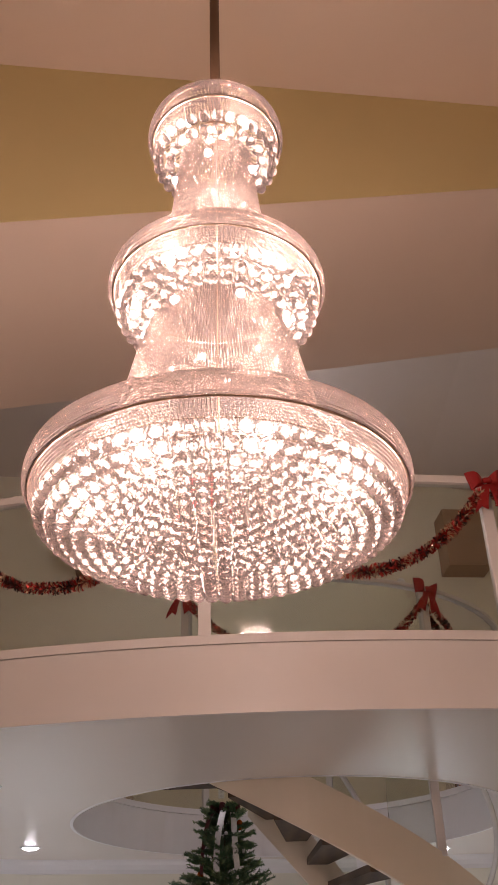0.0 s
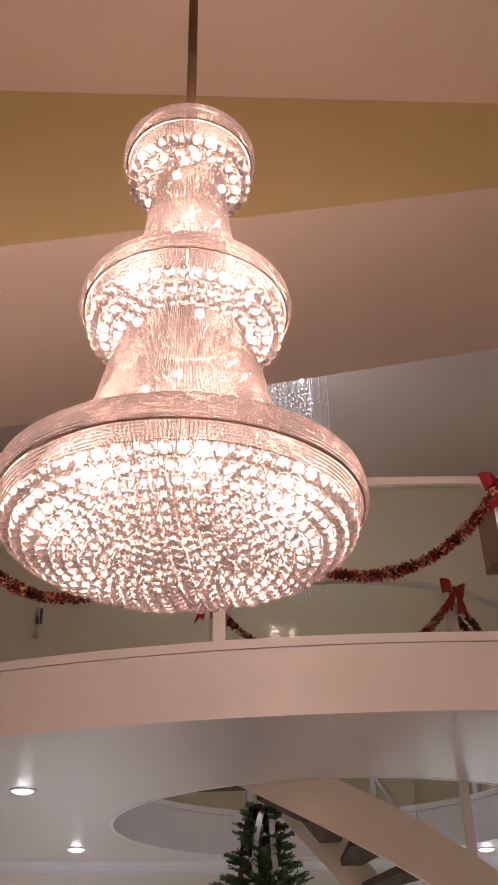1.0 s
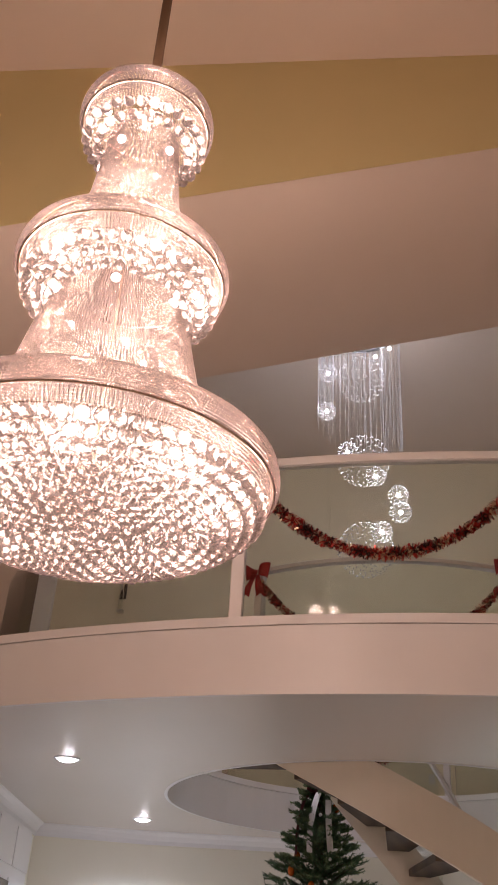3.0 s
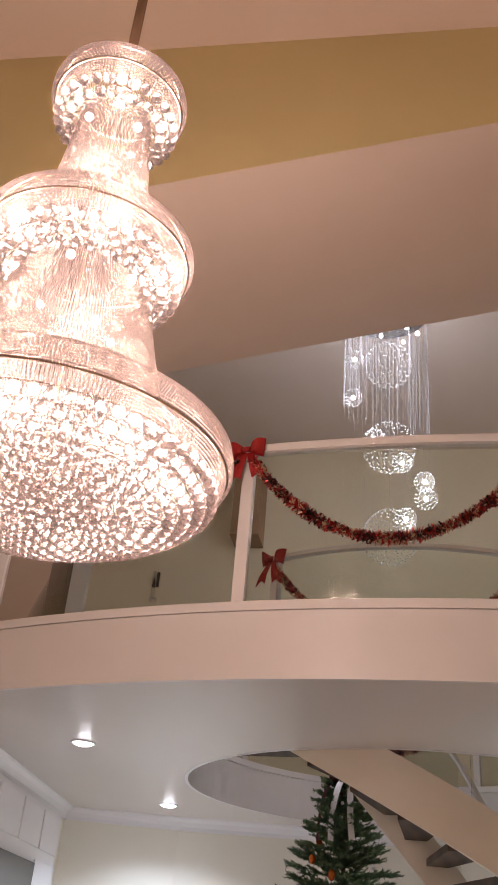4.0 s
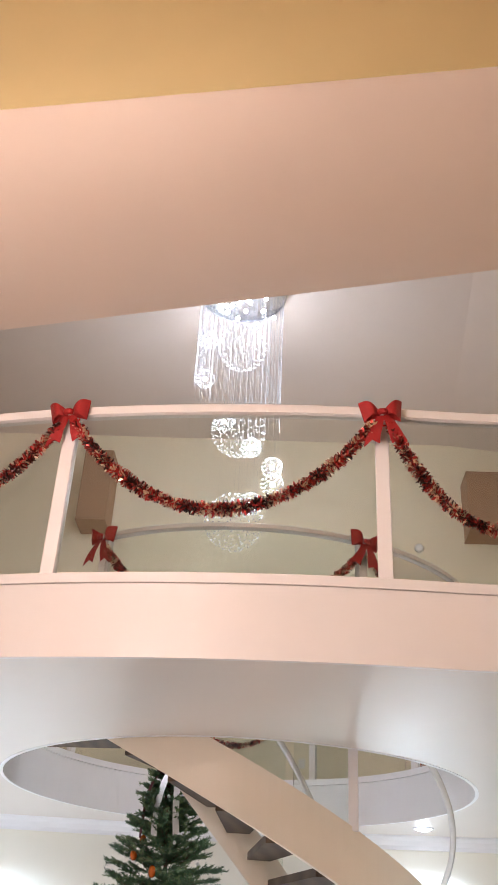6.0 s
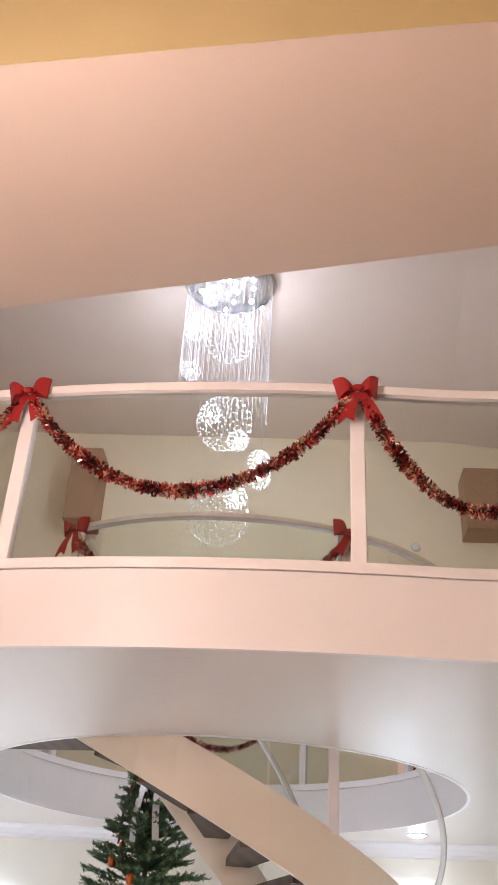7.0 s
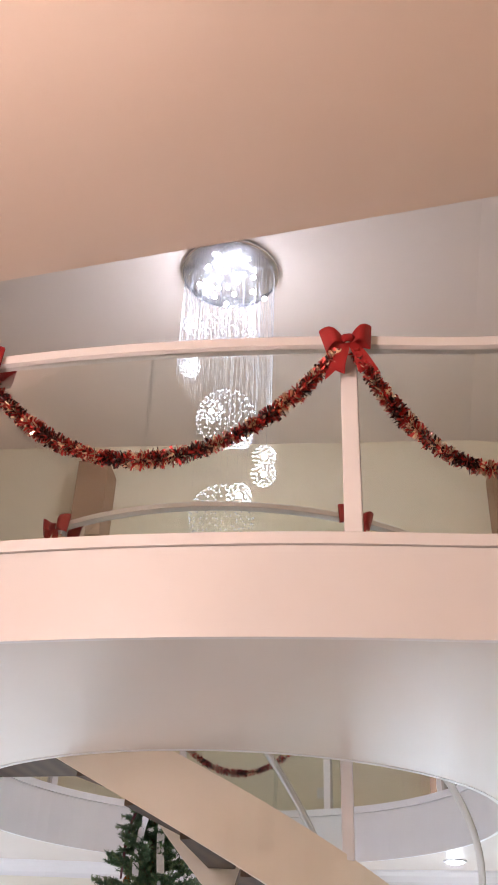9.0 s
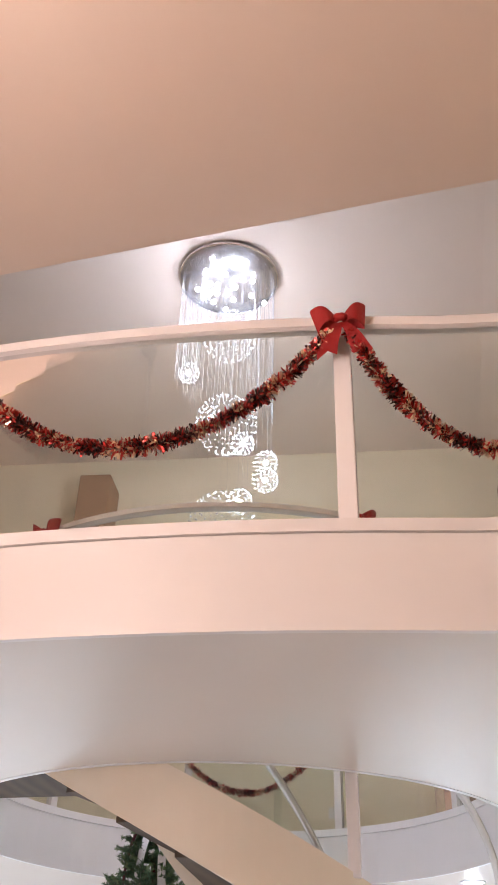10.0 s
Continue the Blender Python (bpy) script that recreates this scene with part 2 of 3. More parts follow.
def front_y(x):
    """Plan of the gallery's front edge: a shallow bow towards the hall, which swings back at the right."""
    u = x - 0.4
    if u < 0:
        return 5.52 + 0.056 * u * u
    if u < 1.7:
        return 5.52 + 0.048 * u * u
    w = u - 1.7
    return 5.52 + 0.1387 + 0.1632 * w - 0.13 * w * w if w < 1.6 else 5.52 + 0.1387 + 0.261 - 0.333 - 0.253 * (w - 1.6)


# ---- structure: gallery floor and ground-floor ceiling ----
FRONT = [(x, front_y(x)) for x in np.linspace(-6.2, 5.2, 115)]


def slab():
    bm = bmesh.new()
    outer = [(x, y + 0.03) for x, y in FRONT] + [(5.2, 13.4), (-6.2, 13.4)]
    hole = [(RING.x + (RING_R + 0.02) * math.cos(a), RING.y + (RING_R + 0.02) * math.sin(a)) for a in np.linspace(0, 2 * math.pi, 97)[:-1]]
    for loop in (outer, hole):
        vs = [bm.verts.new((x, y, SOFFIT)) for x, y in loop]
        for i in range(len(vs)):
            bm.edges.new((vs[i], vs[(i + 1) % len(vs)]))
    bmesh.ops.triangle_fill(bm, edges=bm.edges[:], use_beauty=True)
    for f in bm.faces[:]:
        c = f.calc_center_median()
        if (c.x - RING.x) ** 2 + (c.y - RING.y) ** 2 < (RING_R - 0.05) ** 2:
            bm.faces.remove(f)
    got = bmesh.ops.extrude_face_region(bm, geom=bm.faces[:])
    bmesh.ops.translate(bm, vec=(0, 0, FLOOR2 - SOFFIT), verts=[v for v in got["geom"] if isinstance(v, bmesh.types.BMVert)])
    bmesh.ops.recalc_face_normals(bm, faces=bm.faces)
    me = bpy.data.meshes.new("ceiling_lower")
    bm.to_mesh(me)
    bm.free()
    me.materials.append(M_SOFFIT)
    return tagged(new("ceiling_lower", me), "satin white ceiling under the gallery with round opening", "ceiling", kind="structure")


slab()
m = Mesh()
m.sweep([(x, y, 0) for x, y in FRONT], [(0, SOFFIT - 0.004), (0, CAP - 0.065), (-0.028, CAP - 0.065), (-0.028, SOFFIT - 0.004)])
solid("fascia", m, M_FASCIA, "white curved fascia board of the gallery", "fascia", smooth=False)
m = Mesh()
m.sweep([(x, y, 0) for x, y in FRONT], [(0.016, CAP - 0.062), (0.016, CAP - 0.004), (0.010, CAP), (-0.14, CAP), (-0.14, CAP - 0.062)])
solid("fascia_cap", m, M_FASCIA, "white cap moulding along the gallery edge", "trim")
m = Mesh()
ringpath = [ring_point(a, RING_R, 0) for a in np.arange(0, 360, 3.75)]
m.sweep(ringpath, [(0, SOFFIT - 0.004), (0.03, SOFFIT - 0.004), (0.03, CAP - 0.065), (0, CAP - 0.065)], closed=True)
solid("stairwell_fascia", m, M_WHITE, "white curved fascia lining the round stairwell", "fascia")
m = Mesh()
m.sweep([ring_point(a, RING_R, 0) for a in np.arange(-116, 195, 3.0)], [(-0.02, CAP - 0.062), (0.14, CAP - 0.062), (0.14, CAP), (-0.02, CAP)])
solid("stairwell_cap", m, M_WHITE, "white cap moulding round the stairwell edge", "trim")

# ---- structure: hall ceilings, sloping up across the room ----
def edge(y0, ky, z0, kz, x):
    return (x, y0 + ky * x, z0 + kz * x)


L, R = -6.2, 5.2
E1 = [edge(6.27, 0.085, 6.04, 0.187, x) for x in (L, R)]
E2 = [edge(4.18, 0.118, 5.90, 0.195, x) for x in (L, R)]
E3 = [edge(4.18, 0.118, 7.13, 0.0, x) for x in (L, R)]
m = Mesh()
top = 9.4
v = [E2[0], E2[1], E1[1], E1[0]]
m.add(v + [(x, y, top) for x, y, z in v], [(0, 3, 2, 1), (4, 5, 6, 7), (1, 2, 6, 5), (2, 3, 7, 6), (3, 0, 4, 7)])
solid("ceiling_dropped", m, M_CEIL, "pinkish white sloping dropped ceiling over the gallery", "ceiling")
m = Mesh()
v = [E2[0], E2[1], E3[1], E3[0]]
m.add([(x, y - 0.002, z) for x, y, z in v] + [(x, y - 0.007, z) for x, y, z in v], [(3, 2, 1, 0), (4, 5, 6, 7), (0, 1, 5, 4), (1, 2, 6, 5), (2, 3, 7, 6), (3, 0, 4, 7)])
solid("wall_clerestory", m, M_YELLOW, "ochre yellow wall between the two ceiling levels", "wall")
m = Mesh()
v = [(L, -4.0, E3[0][2]), (R, -4.0, E3[1][2]), (R, E3[1][1], E3[1][2]), (L, E3[0][1], E3[0][2])]
m.add(v + [(x, y, z + 0.2) for x, y, z in v], [(0, 3, 2, 1), (4, 5, 6, 7), (0, 1, 5, 4), (1, 2, 6, 5), (2, 3, 7, 6), (3, 0, 4, 7)])
solid("ceiling_hall", m, M_CEIL, "pinkish white sloping ceiling of the tall hall", "ceiling")
m = Mesh()
FOLD = 2.95
m.box((L, 5.6, REAR_Z), (FOLD, 13.6, REAR_Z + 0.2))
m.add([(FOLD, 5.6, REAR_Z), (R, 5.6, REAR_Z - 0.25), (R, 13.6, REAR_Z - 0.25), (FOLD, 13.6, REAR_Z), (FOLD, 5.6, REAR_Z + .2), (R, 5.6, REAR_Z + .2), (R, 13.6, REAR_Z + .2), (FOLD, 13.6, REAR_Z + .2)],
      [(0, 3, 2, 1), (4, 5, 6, 7), (0, 1, 5, 4), (1, 2, 6, 5), (2, 3, 7, 6)])
solid("ceiling_rear", m, M_REAR, "white high ceiling over the round stairwell", "ceiling")

# ---- structure: walls and floor ----
def back_y(x):
    return 12.68 + 0.085 * x


def wall(name, a, b, mat, label):
    m = Mesh()
    m.box(a, b)
    return solid(name, m, mat, label, "wall")


m = Mesh()
v = [(L, back_y(L), FLOOR2), (R, back_y(R), FLOOR2), (R, back_y(R) + 0.2, FLOOR2), (L, back_y(L) + 0.2, FLOOR2)]
m.add(v + [(x, y, REAR_Z + 0.1) for x, y, z in v], [(0, 3, 2, 1), (4, 5, 6, 7), (0, 1, 5, 4), (1, 2, 6, 5), (2, 3, 7, 6), (3, 0, 4, 7)])
solid("wall_back_upper", m, M_CREAM, "cream yellow back wall of the upper floor", "wall")
wall("wall_back_lower", (L, 13.2, 0), (R, 13.4, SOFFIT), M_LOWWALL, "pale back wall of the ground floor")
wall("wall_left", (L - 0.2, -4.0, 0), (L, 13.6, 9.6), M_CREAM, "cream side wall of the hall")
wall("wall_right", (R, -4.0, 0), (R + 0.2, 13.6, 9.6), M_CREAM, "cream side wall of the hall")
wall("wall_entrance", (L, -4.2, 0), (R, -4.0, 9.6), M_CREAM, "cream entrance wall of the hall")
m = Mesh()
m.box((L, -4.0, -0.2), (R, 13.6, 0.0))
solid("floor", m, M_FLOOR, "pale polished tile floor", "floor")
m = Mesh()
WL = [(-3.0, 7.6), (-3.72, 10.9), (-2.46, 11.40), (0.6, 11.95), (3.4, 11.95), (3.4, 12.8)]
for (x0, y0), (x1, y1) in zip(WL[:-1], WL[1:]):
    n = Vector((y0 - y1, x1 - x0, 0)).normalized() * 0.12
    m.add([(x0, y0, 0), (x1, y1, 0), (x1 + n.x, y1 + n.y, 0), (x0 + n.x, y0 + n.y, 0), (x0, y0, SOFFIT), (x1, y1, SOFFIT), (x1 + n.x, y1 + n.y, SOFFIT), (x0 + n.x, y0 + n.y, SOFFIT)],
          [(0, 3, 2, 1), (4, 5, 6, 7), (0, 1, 5, 4), (1, 2, 6, 5), (2, 3, 7, 6), (3, 0, 4, 7)])
solid("wall_ground_floor", m, M_LOWWALL, "pale angled walls of the ground floor room", "wall")
m = Mesh()
m.sweep([(x, y, SOFFIT) for x, y in WL], [(0, 0), (0.11, 0), (0.10, -0.02), (0.06, -0.05), (0.03, -0.10), (0.025, -0.14), (0, -0.14)])
solid("crown_moulding", m, M_WHITE, "white crown moulding under the ceiling", "trim")

# ---- things ----

# ---- the large crystal chandelier ----
def woven(m, prof, across, down, fat=0.46, brick=True):
    """Small beads in rows down a profile of (radius, height) points: across and down are the pitches."""
    pts = [Vector((a, 0, b)) for a, b in prof]
    dist = [0]
    for p, q in zip(pts[:-1], pts[1:]):
        dist.append(dist[-1] + (q - p).length)
    rows = max(2, int(dist[-1] / down))
    columns = None if brick else int(6.2832 * (0.35 * prof[0][0] + 0.65 * prof[-1][0] if prof[0][0] < prof[-1][0] else prof[0][0]) / across)
    for j in range(rows + 1):
        d = dist[-1] * j / rows
        k = min(max(i for i in range(len(dist)) if dist[i] <= d + 1e-9), len(pts) - 2)
        p = pts[k].lerp(pts[k + 1], (d - dist[k]) / (dist[k + 1] - dist[k]))
        n = columns or int(6.2832 * p.x / across)
        size = 6.2832 * p.x / n
        for i in range(n):
            a = 6.283185 * (i + (0.5 * (j % 2) if brick else 0.0)) / n + RND.uniform(-0.1, 0.1) * size / p.x
            m.barrel((CH.x + p.x * math.cos(a), CH.y + p.x * math.sin(a), p.z), min(size, 0.014) * fat, down * 0.40)


RND = random.Random(3)
chandelier = thing("chandelier", (CH.x, CH.y, 7.13), "three-tier crystal ball chandelier, lit, on a bronze rod", "chandelier")
BALL_R, BALL_PITCH = 0.0240, 0.0505
ball_mesh = ball_data("crystal_ball", BALL_R, M_BALL, 2)
bulb_mesh = ball_data("bulb", 0.016, M_BULB, 2, True)


def local(ob, p, parent):
    ob.parent = parent
    ob.location = Vector(p) - parent.location
    return ob


def hung(name, mesh, mats, label="", smooth=False):
    """A part of the chandelier whose mesh is in world places."""
    ob = part(name, mesh, mats, chandelier, label, smooth)
    ob.location = -chandelier.location
    return ob


def wire_ring(m, rad, z, thick=0.003):
    m.lathe([(rad - thick, z), (rad, z - thick), (rad + thick, z), (rad, z + thick), (rad - thick, z)], (CH.x, CH.y, 0), 72)


def tier(rad, low, tall, rows, skirt, balls_as_parts, bulbs):
    """A woven band of radius rad from low upwards, bead fringe and ball rows under it, a woven skirt above it."""
    m = Mesh()
    woven(m, [(rad - 0.030, low + tall + 0.012), (rad - 0.008, low + tall), (rad + 0.001, low + tall * 0.55), (rad + 0.001, low + 0.012), (rad - 0.010, low)], 0.0092, 0.0086, 0.50)
    tagged(hung("bead_band", m, M_BEAD, "woven band of small crystal beads"), kind="stuff")
    m = Mesh()
    wire_ring(m, rad - 0.016, low - 0.003, 0.0045)
    wire_ring(m, rad - 0.034, low + tall + 0.010)
    for r, z in rows:
        wire_ring(m, r + 0.004, z + BALL_R + 0.002, 0.002)
    hung("ring_frame", m, M_GOLD, "pale gold wire rings", True)
    m = Mesh()
    r1, z1 = rows[0]
    woven(m, [(rad - 0.022, low - 0.010), (rad * 0.35 + r1 * 0.65, low * 0.45 + z1 * 0.55 + 0.006), (r1 + 0.004, z1 + BALL_R + 0.004)], 0.0125, 0.0085, 0.42, False)
    tagged(hung("bead_fringe", m, M_BEAD, "short strings of small crystal beads"), kind="stuff")
    if skirt:
        m = Mesh()
        woven(m, skirt, 0.0122, 0.0092, 0.46, False)
        tagged(hung("bead_skirt", m, M_BEAD, "flared woven skirt of crystal beads"), kind="stuff")
    rest, made = Mesh(), 0
    src = [tuple(v.co) for v in ball_mesh.vertices]
    fac = [tuple(p.vertices) for p in ball_mesh.polygons]
    for j, (r, z) in enumerate(rows):
        n = max(1, int(6.2832 * r / BALL_PITCH))
        for i in range(n):
            a = 6.283185 * (i + 0.5 * (j % 2)) / n + RND.uniform(-0.004, 0.004)
            p = Vector((CH.x + r * math.cos(a), CH.y + r * math.sin(a), z + RND.uniform(-0.002, 0.002)))
            if made < balls_as_parts:
                ob = local(new("crystal_ball", ball_mesh), p, chandelier)
                ob.rotation_euler = (RND.uniform(-0.3, 0.3), RND.uniform(-0.3, 0.3), RND.uniform(0, 3))
                made += 1
            else:
                c, sn = math.cos(3.7 * i + j), math.sin(3.7 * i + j)
                rest.add([(p.x + x * c - y * sn, p.y + x * sn + y * c, p.z + q) for x, y, q in src], fac)
    if rest.v:
        tagged(hung("crystal_ball_rest", rest, M_BALL, "inner rows of crystal balls"), kind="stuff")
    for r, z, n in bulbs:
        for i in range(n):
            a = 6.283185 * (i + 0.3) / n
            local(new("bulb", bulb_mesh), (CH.x + r * math.cos(a), CH.y + r * math.sin(a), z), chandelier)


def bowl_rows(rad, rim, depth, first, inner, gap=0.0480):
    """Rows at even spacing down an elliptical bowl, from the angle first."""
    rows, last = [], None
    for k in range(900):
        a = first + (1.5708 - first) * k / 900
        r, z = rad * math.cos(a), rim - depth * math.sin(a)
        if r < inner:
            break
        if last is None or math.hypot(r - last[0], z - last[1]) >= gap:
            rows.append((r, z))
            last = (r, z)
    return rows


tier(0.628, 2.916, 0.079, bowl_rows(0.588, 2.880, 0.165, 0.24, 0.010), [(0.232, 3.668), (0.262, 3.572), (0.290, 3.480), (0.320, 3.34), (0.355, 3.19), (0.410, 3.06), (0.500, 3.00)], 180, [(0.42, 2.84, 12), (0.22, 2.80, 6)])
tier(0.403, 3.782, 0.068, [(0.352, 3.702), (0.304, 3.674), (0.256, 3.656)], [(0.148, 4.535), (0.156, 4.420), (0.166, 4.320), (0.178, 4.200), (0.203, 4.050), (0.255, 3.930), (0.345, 3.868)], 60, [(0.30, 3.735, 8)])
tier(0.281, 4.622, 0.085, [(0.240, 4.530), (0.192, 4.508)], [(0.06, 4.732), (0.15, 4.729), (0.245, 4.719)], 50, [(0.20, 4.575, 5)])
for n, r, z in ((7, 0.262, 3.59), (5, 0.166, 4.40)):
    for i in range(n):
        a = 6.283185 * (i + 0.62) / n
        local(new("bulb", bulb_mesh), (CH.x + r * math.cos(a), CH.y + r * math.sin(a), z), chandelier)
m = Mesh()
m.lathe([(0.0, 4.69), (0.05, 4.69), (0.05, 4.76), (0.022, 4.80), (0.0, 4.80)], (CH.x, CH.y, 0), 24)
hung("hub", m, M_GOLD, "", True)
m = Mesh()
m.tube([(CH.x, CH.y, 2.75), (CH.x, CH.y, 4.70)], 0.004, 8)
hung("stem", m, M_BRONZE, "", True)
m = Mesh()
m.tube([(CH.x, CH.y, 4.78), (CH.x, CH.y, 7.12)], 0.0225, 14)
hung("rod", m, M_BRONZE, "dark bronze hanging rod", True)
m = Mesh()
m.lathe([(0.0, 7.128), (0.10, 7.128), (0.10, 7.10), (0.03, 7.05), (0.0, 7.05)], (CH.x, CH.y, 0), 32)
hung("canopy", m, M_BRONZE, "bronze ceiling canopy", True)

# ---- gallery railing ----
FX = [-4.16, -2.19, -0.23, 1.735, 3.10]
POST_W = 0.084
railing = thing("gallery_railing", (0.4, 5.6, CAP), "white curved gallery railing with glass panels", "railing")


def at(ob, parent):
    ob.location = -Vector(parent.location)
    return ob


m = Mesh()
m.sweep([(x, y + 0.055, RAIL) for x, y in FRONT], [(0.038, -0.062), (0.038, -0.010), (0.028, 0), (-0.028, 0), (-0.038, -0.010), (-0.038, -0.062)])
at(part("handrail", m, M_FASCIA, railing, "flat white painted handrail"), railing)
for x in FX:
    m = Mesh()
    y, h = front_y(x) + 0.055, POST_W / 2
    m.box((x - h, y - 0.035, CAP), (x + h, y + 0.035, RAIL - 0.06))
    at(soften(part("post", m, M_FASCIA, railing)), railing)
for x0, x1 in zip(FX[:-1], FX[1:]):
    m = Mesh()
    xs = np.linspace(x0 + POST_W / 2, x1 - POST_W / 2, 14)
    m.sweep([(x, front_y(x) + 0.055, 0) for x in xs], [(0.005, CAP + 0.002), (0.005, RAIL - 0.064), (-0.005, RAIL - 0.064), (-0.005, CAP + 0.002)])
    at(part("glass_panel", m, M_GLASS, railing, "clear curved glass panel"), railing)

# ---- stairwell railing ----
RR = RING_R + 0.10
RT = [-115, -59, -3, 40, 75, 115, 152, 188]
well = thing("stairwell_railing", (RING.x, RING.y, CAP), "white round stairwell railing with glass panels", "railing")
m = Mesh()
m.sweep([ring_point(a, RR, RAIL - 0.02) for a in np.arange(-115, 189, 3.0)], [(-0.034, -0.040), (-0.036, -0.006), (-0.028, 0), (0.028, 0), (0.036, -0.006), (0.034, -0.040)])
at(part("handrail", m, M_FASCIA, well, "flat white painted handrail"), well)
for a in RT:
    m = Mesh()
    m.sweep([ring_point(a, RR - 0.035, 0), ring_point(a, RR + 0.035, 0)], [(-0.035, CAP), (0.035, CAP), (0.035, RAIL - 0.062), (-0.035, RAIL - 0.062)])
    at(part("post", m, M_FASCIA, well), well)
for a0, a1 in zip(RT[:-1], RT[1:]):
    m = Mesh()
    m.sweep([ring_point(a, RR, 0) for a in np.linspace(a0 + 1, a1 - 1, 12)], [(-0.005, CAP + 0.002), (0.005, CAP + 0.002), (0.005, RAIL - 0.077), (-0.005, RAIL - 0.077)])
    at(part("glass_panel", m, M_GLASS, well, "clear curved glass panel"), well)

# ---- bows ----
def sheet(m, rows):
    """A ribbon of (left, right) point pairs, with a second layer 3 mm behind."""
    n = len(rows)
    for dy in (0.0, 0.003):
        v = [(p[0], p[1] + dy, p[2]) for pair in rows for p in pair]
        f = [(2 * i, 2 * i + 1, 2 * i + 3, 2 * i + 2) for i in range(n - 1)]
        m.add(v, f if dy == 0 else [tuple(reversed(q)) for q in f])


def bow_thing():
    bow = thing("ribbon_bow", (0, 0, 0), "red glitter ribbon bow tied on a railing post", "bow", "bows on the railings")
    for side in (-1, 1):
        for layer, puff in ((0, -0.045), (1, 0.012)):
            m = Mesh()
            rows = []
            for k in range(11):
                u = k / 10
                x = side * (0.012 + 0.102 * u)
                mid = 0.010 + 0.010 * u + 0.010 * math.sin(3.1 * u)
                half = 0.017 + 0.045 * u ** 0.9
                y = -0.022 + puff * math.sin(math.pi * min(1.0, u * 0.98)) + (0.004 if layer else 0)
                rows.append(((x + side * 0.012 * u, y, mid + half), (x - side * 0.010 * u, y + 0.006, mid - half)))
            sheet(m, rows)
            part("loop", m, M_BOW, bow, "", True)
        m = Mesh()
        rows = []
        for k in range(9):
            u = k / 8
            cx = side * (0.014 + 0.060 * u) + 0.004 * math.sin(5 * u)
            w = 0.020 + 0.026 * u
            z = -0.010 - 0.160 * u
            y = -0.030 - 0.016 * math.sin(2.6 * u)
            rows.append(((cx - w, y, z + side * 0.010 * u), (cx + w, y - 0.004, z - side * 0.010 * u)))
        # swallow-tail end
        (a, b) = rows[-1]
        c = ((a[0] + b[0]) / 2, a[1], (a[2] + b[2]) / 2)
        sheet(m, rows)
        for dy in (0, 0.003):
            m.add([(a[0], a[1] + dy, a[2]), (c[0], c[1] + dy, c[2]), (a[0] + side * 0.008, a[1] + dy, a[2] - 0.038)], [(0, 1, 2)])
            m.add([(b[0], b[1] + dy, b[2]), (c[0], c[1] + dy, c[2]), (b[0] + side * 0.008, b[1] + dy, b[2] - 0.038)], [(0, 2, 1)])
        part("tail", m, M_BOW, bow, "", True)
    m = Mesh()
    m.tube([(-0.020, -0.040, 0.008), (-0.010, -0.050, 0.008), (0.010, -0.050, 0.008), (0.020, -0.040, 0.008)], 0.019, 10)
    part("knot", m, M_BOW, bow, "", True)
    return bow


bow_src = bow_thing()
spots = []
for x, tilt in ((-2.19, 3), (-0.23, -5), (1.735, -6), (3.10, 0)):
    spots.append(pose(x, front_y(x) - 0.01, RAIL - 0.09, 0, tilt, math.degrees(math.atan2(front_y(x + .1) - front_y(x - .1), .2))))
for a in (-115, -59, -3):
    p = ring_point(a, RR + 0.045, RAIL - 0.08) if a < 0 else ring_point(a, RR - 0.045, RAIL - 0.11)
    spots.append(pose(p.x, p.y, p.z, 0, 4, a + 90 if a < 0 else a - 90))
bow_src.matrix_basis = spots[0]
bow_src.scale = (1.08, 1.08, 1.08)
for mt in spots[1:]:
    copy_thing(bow_src, mt)


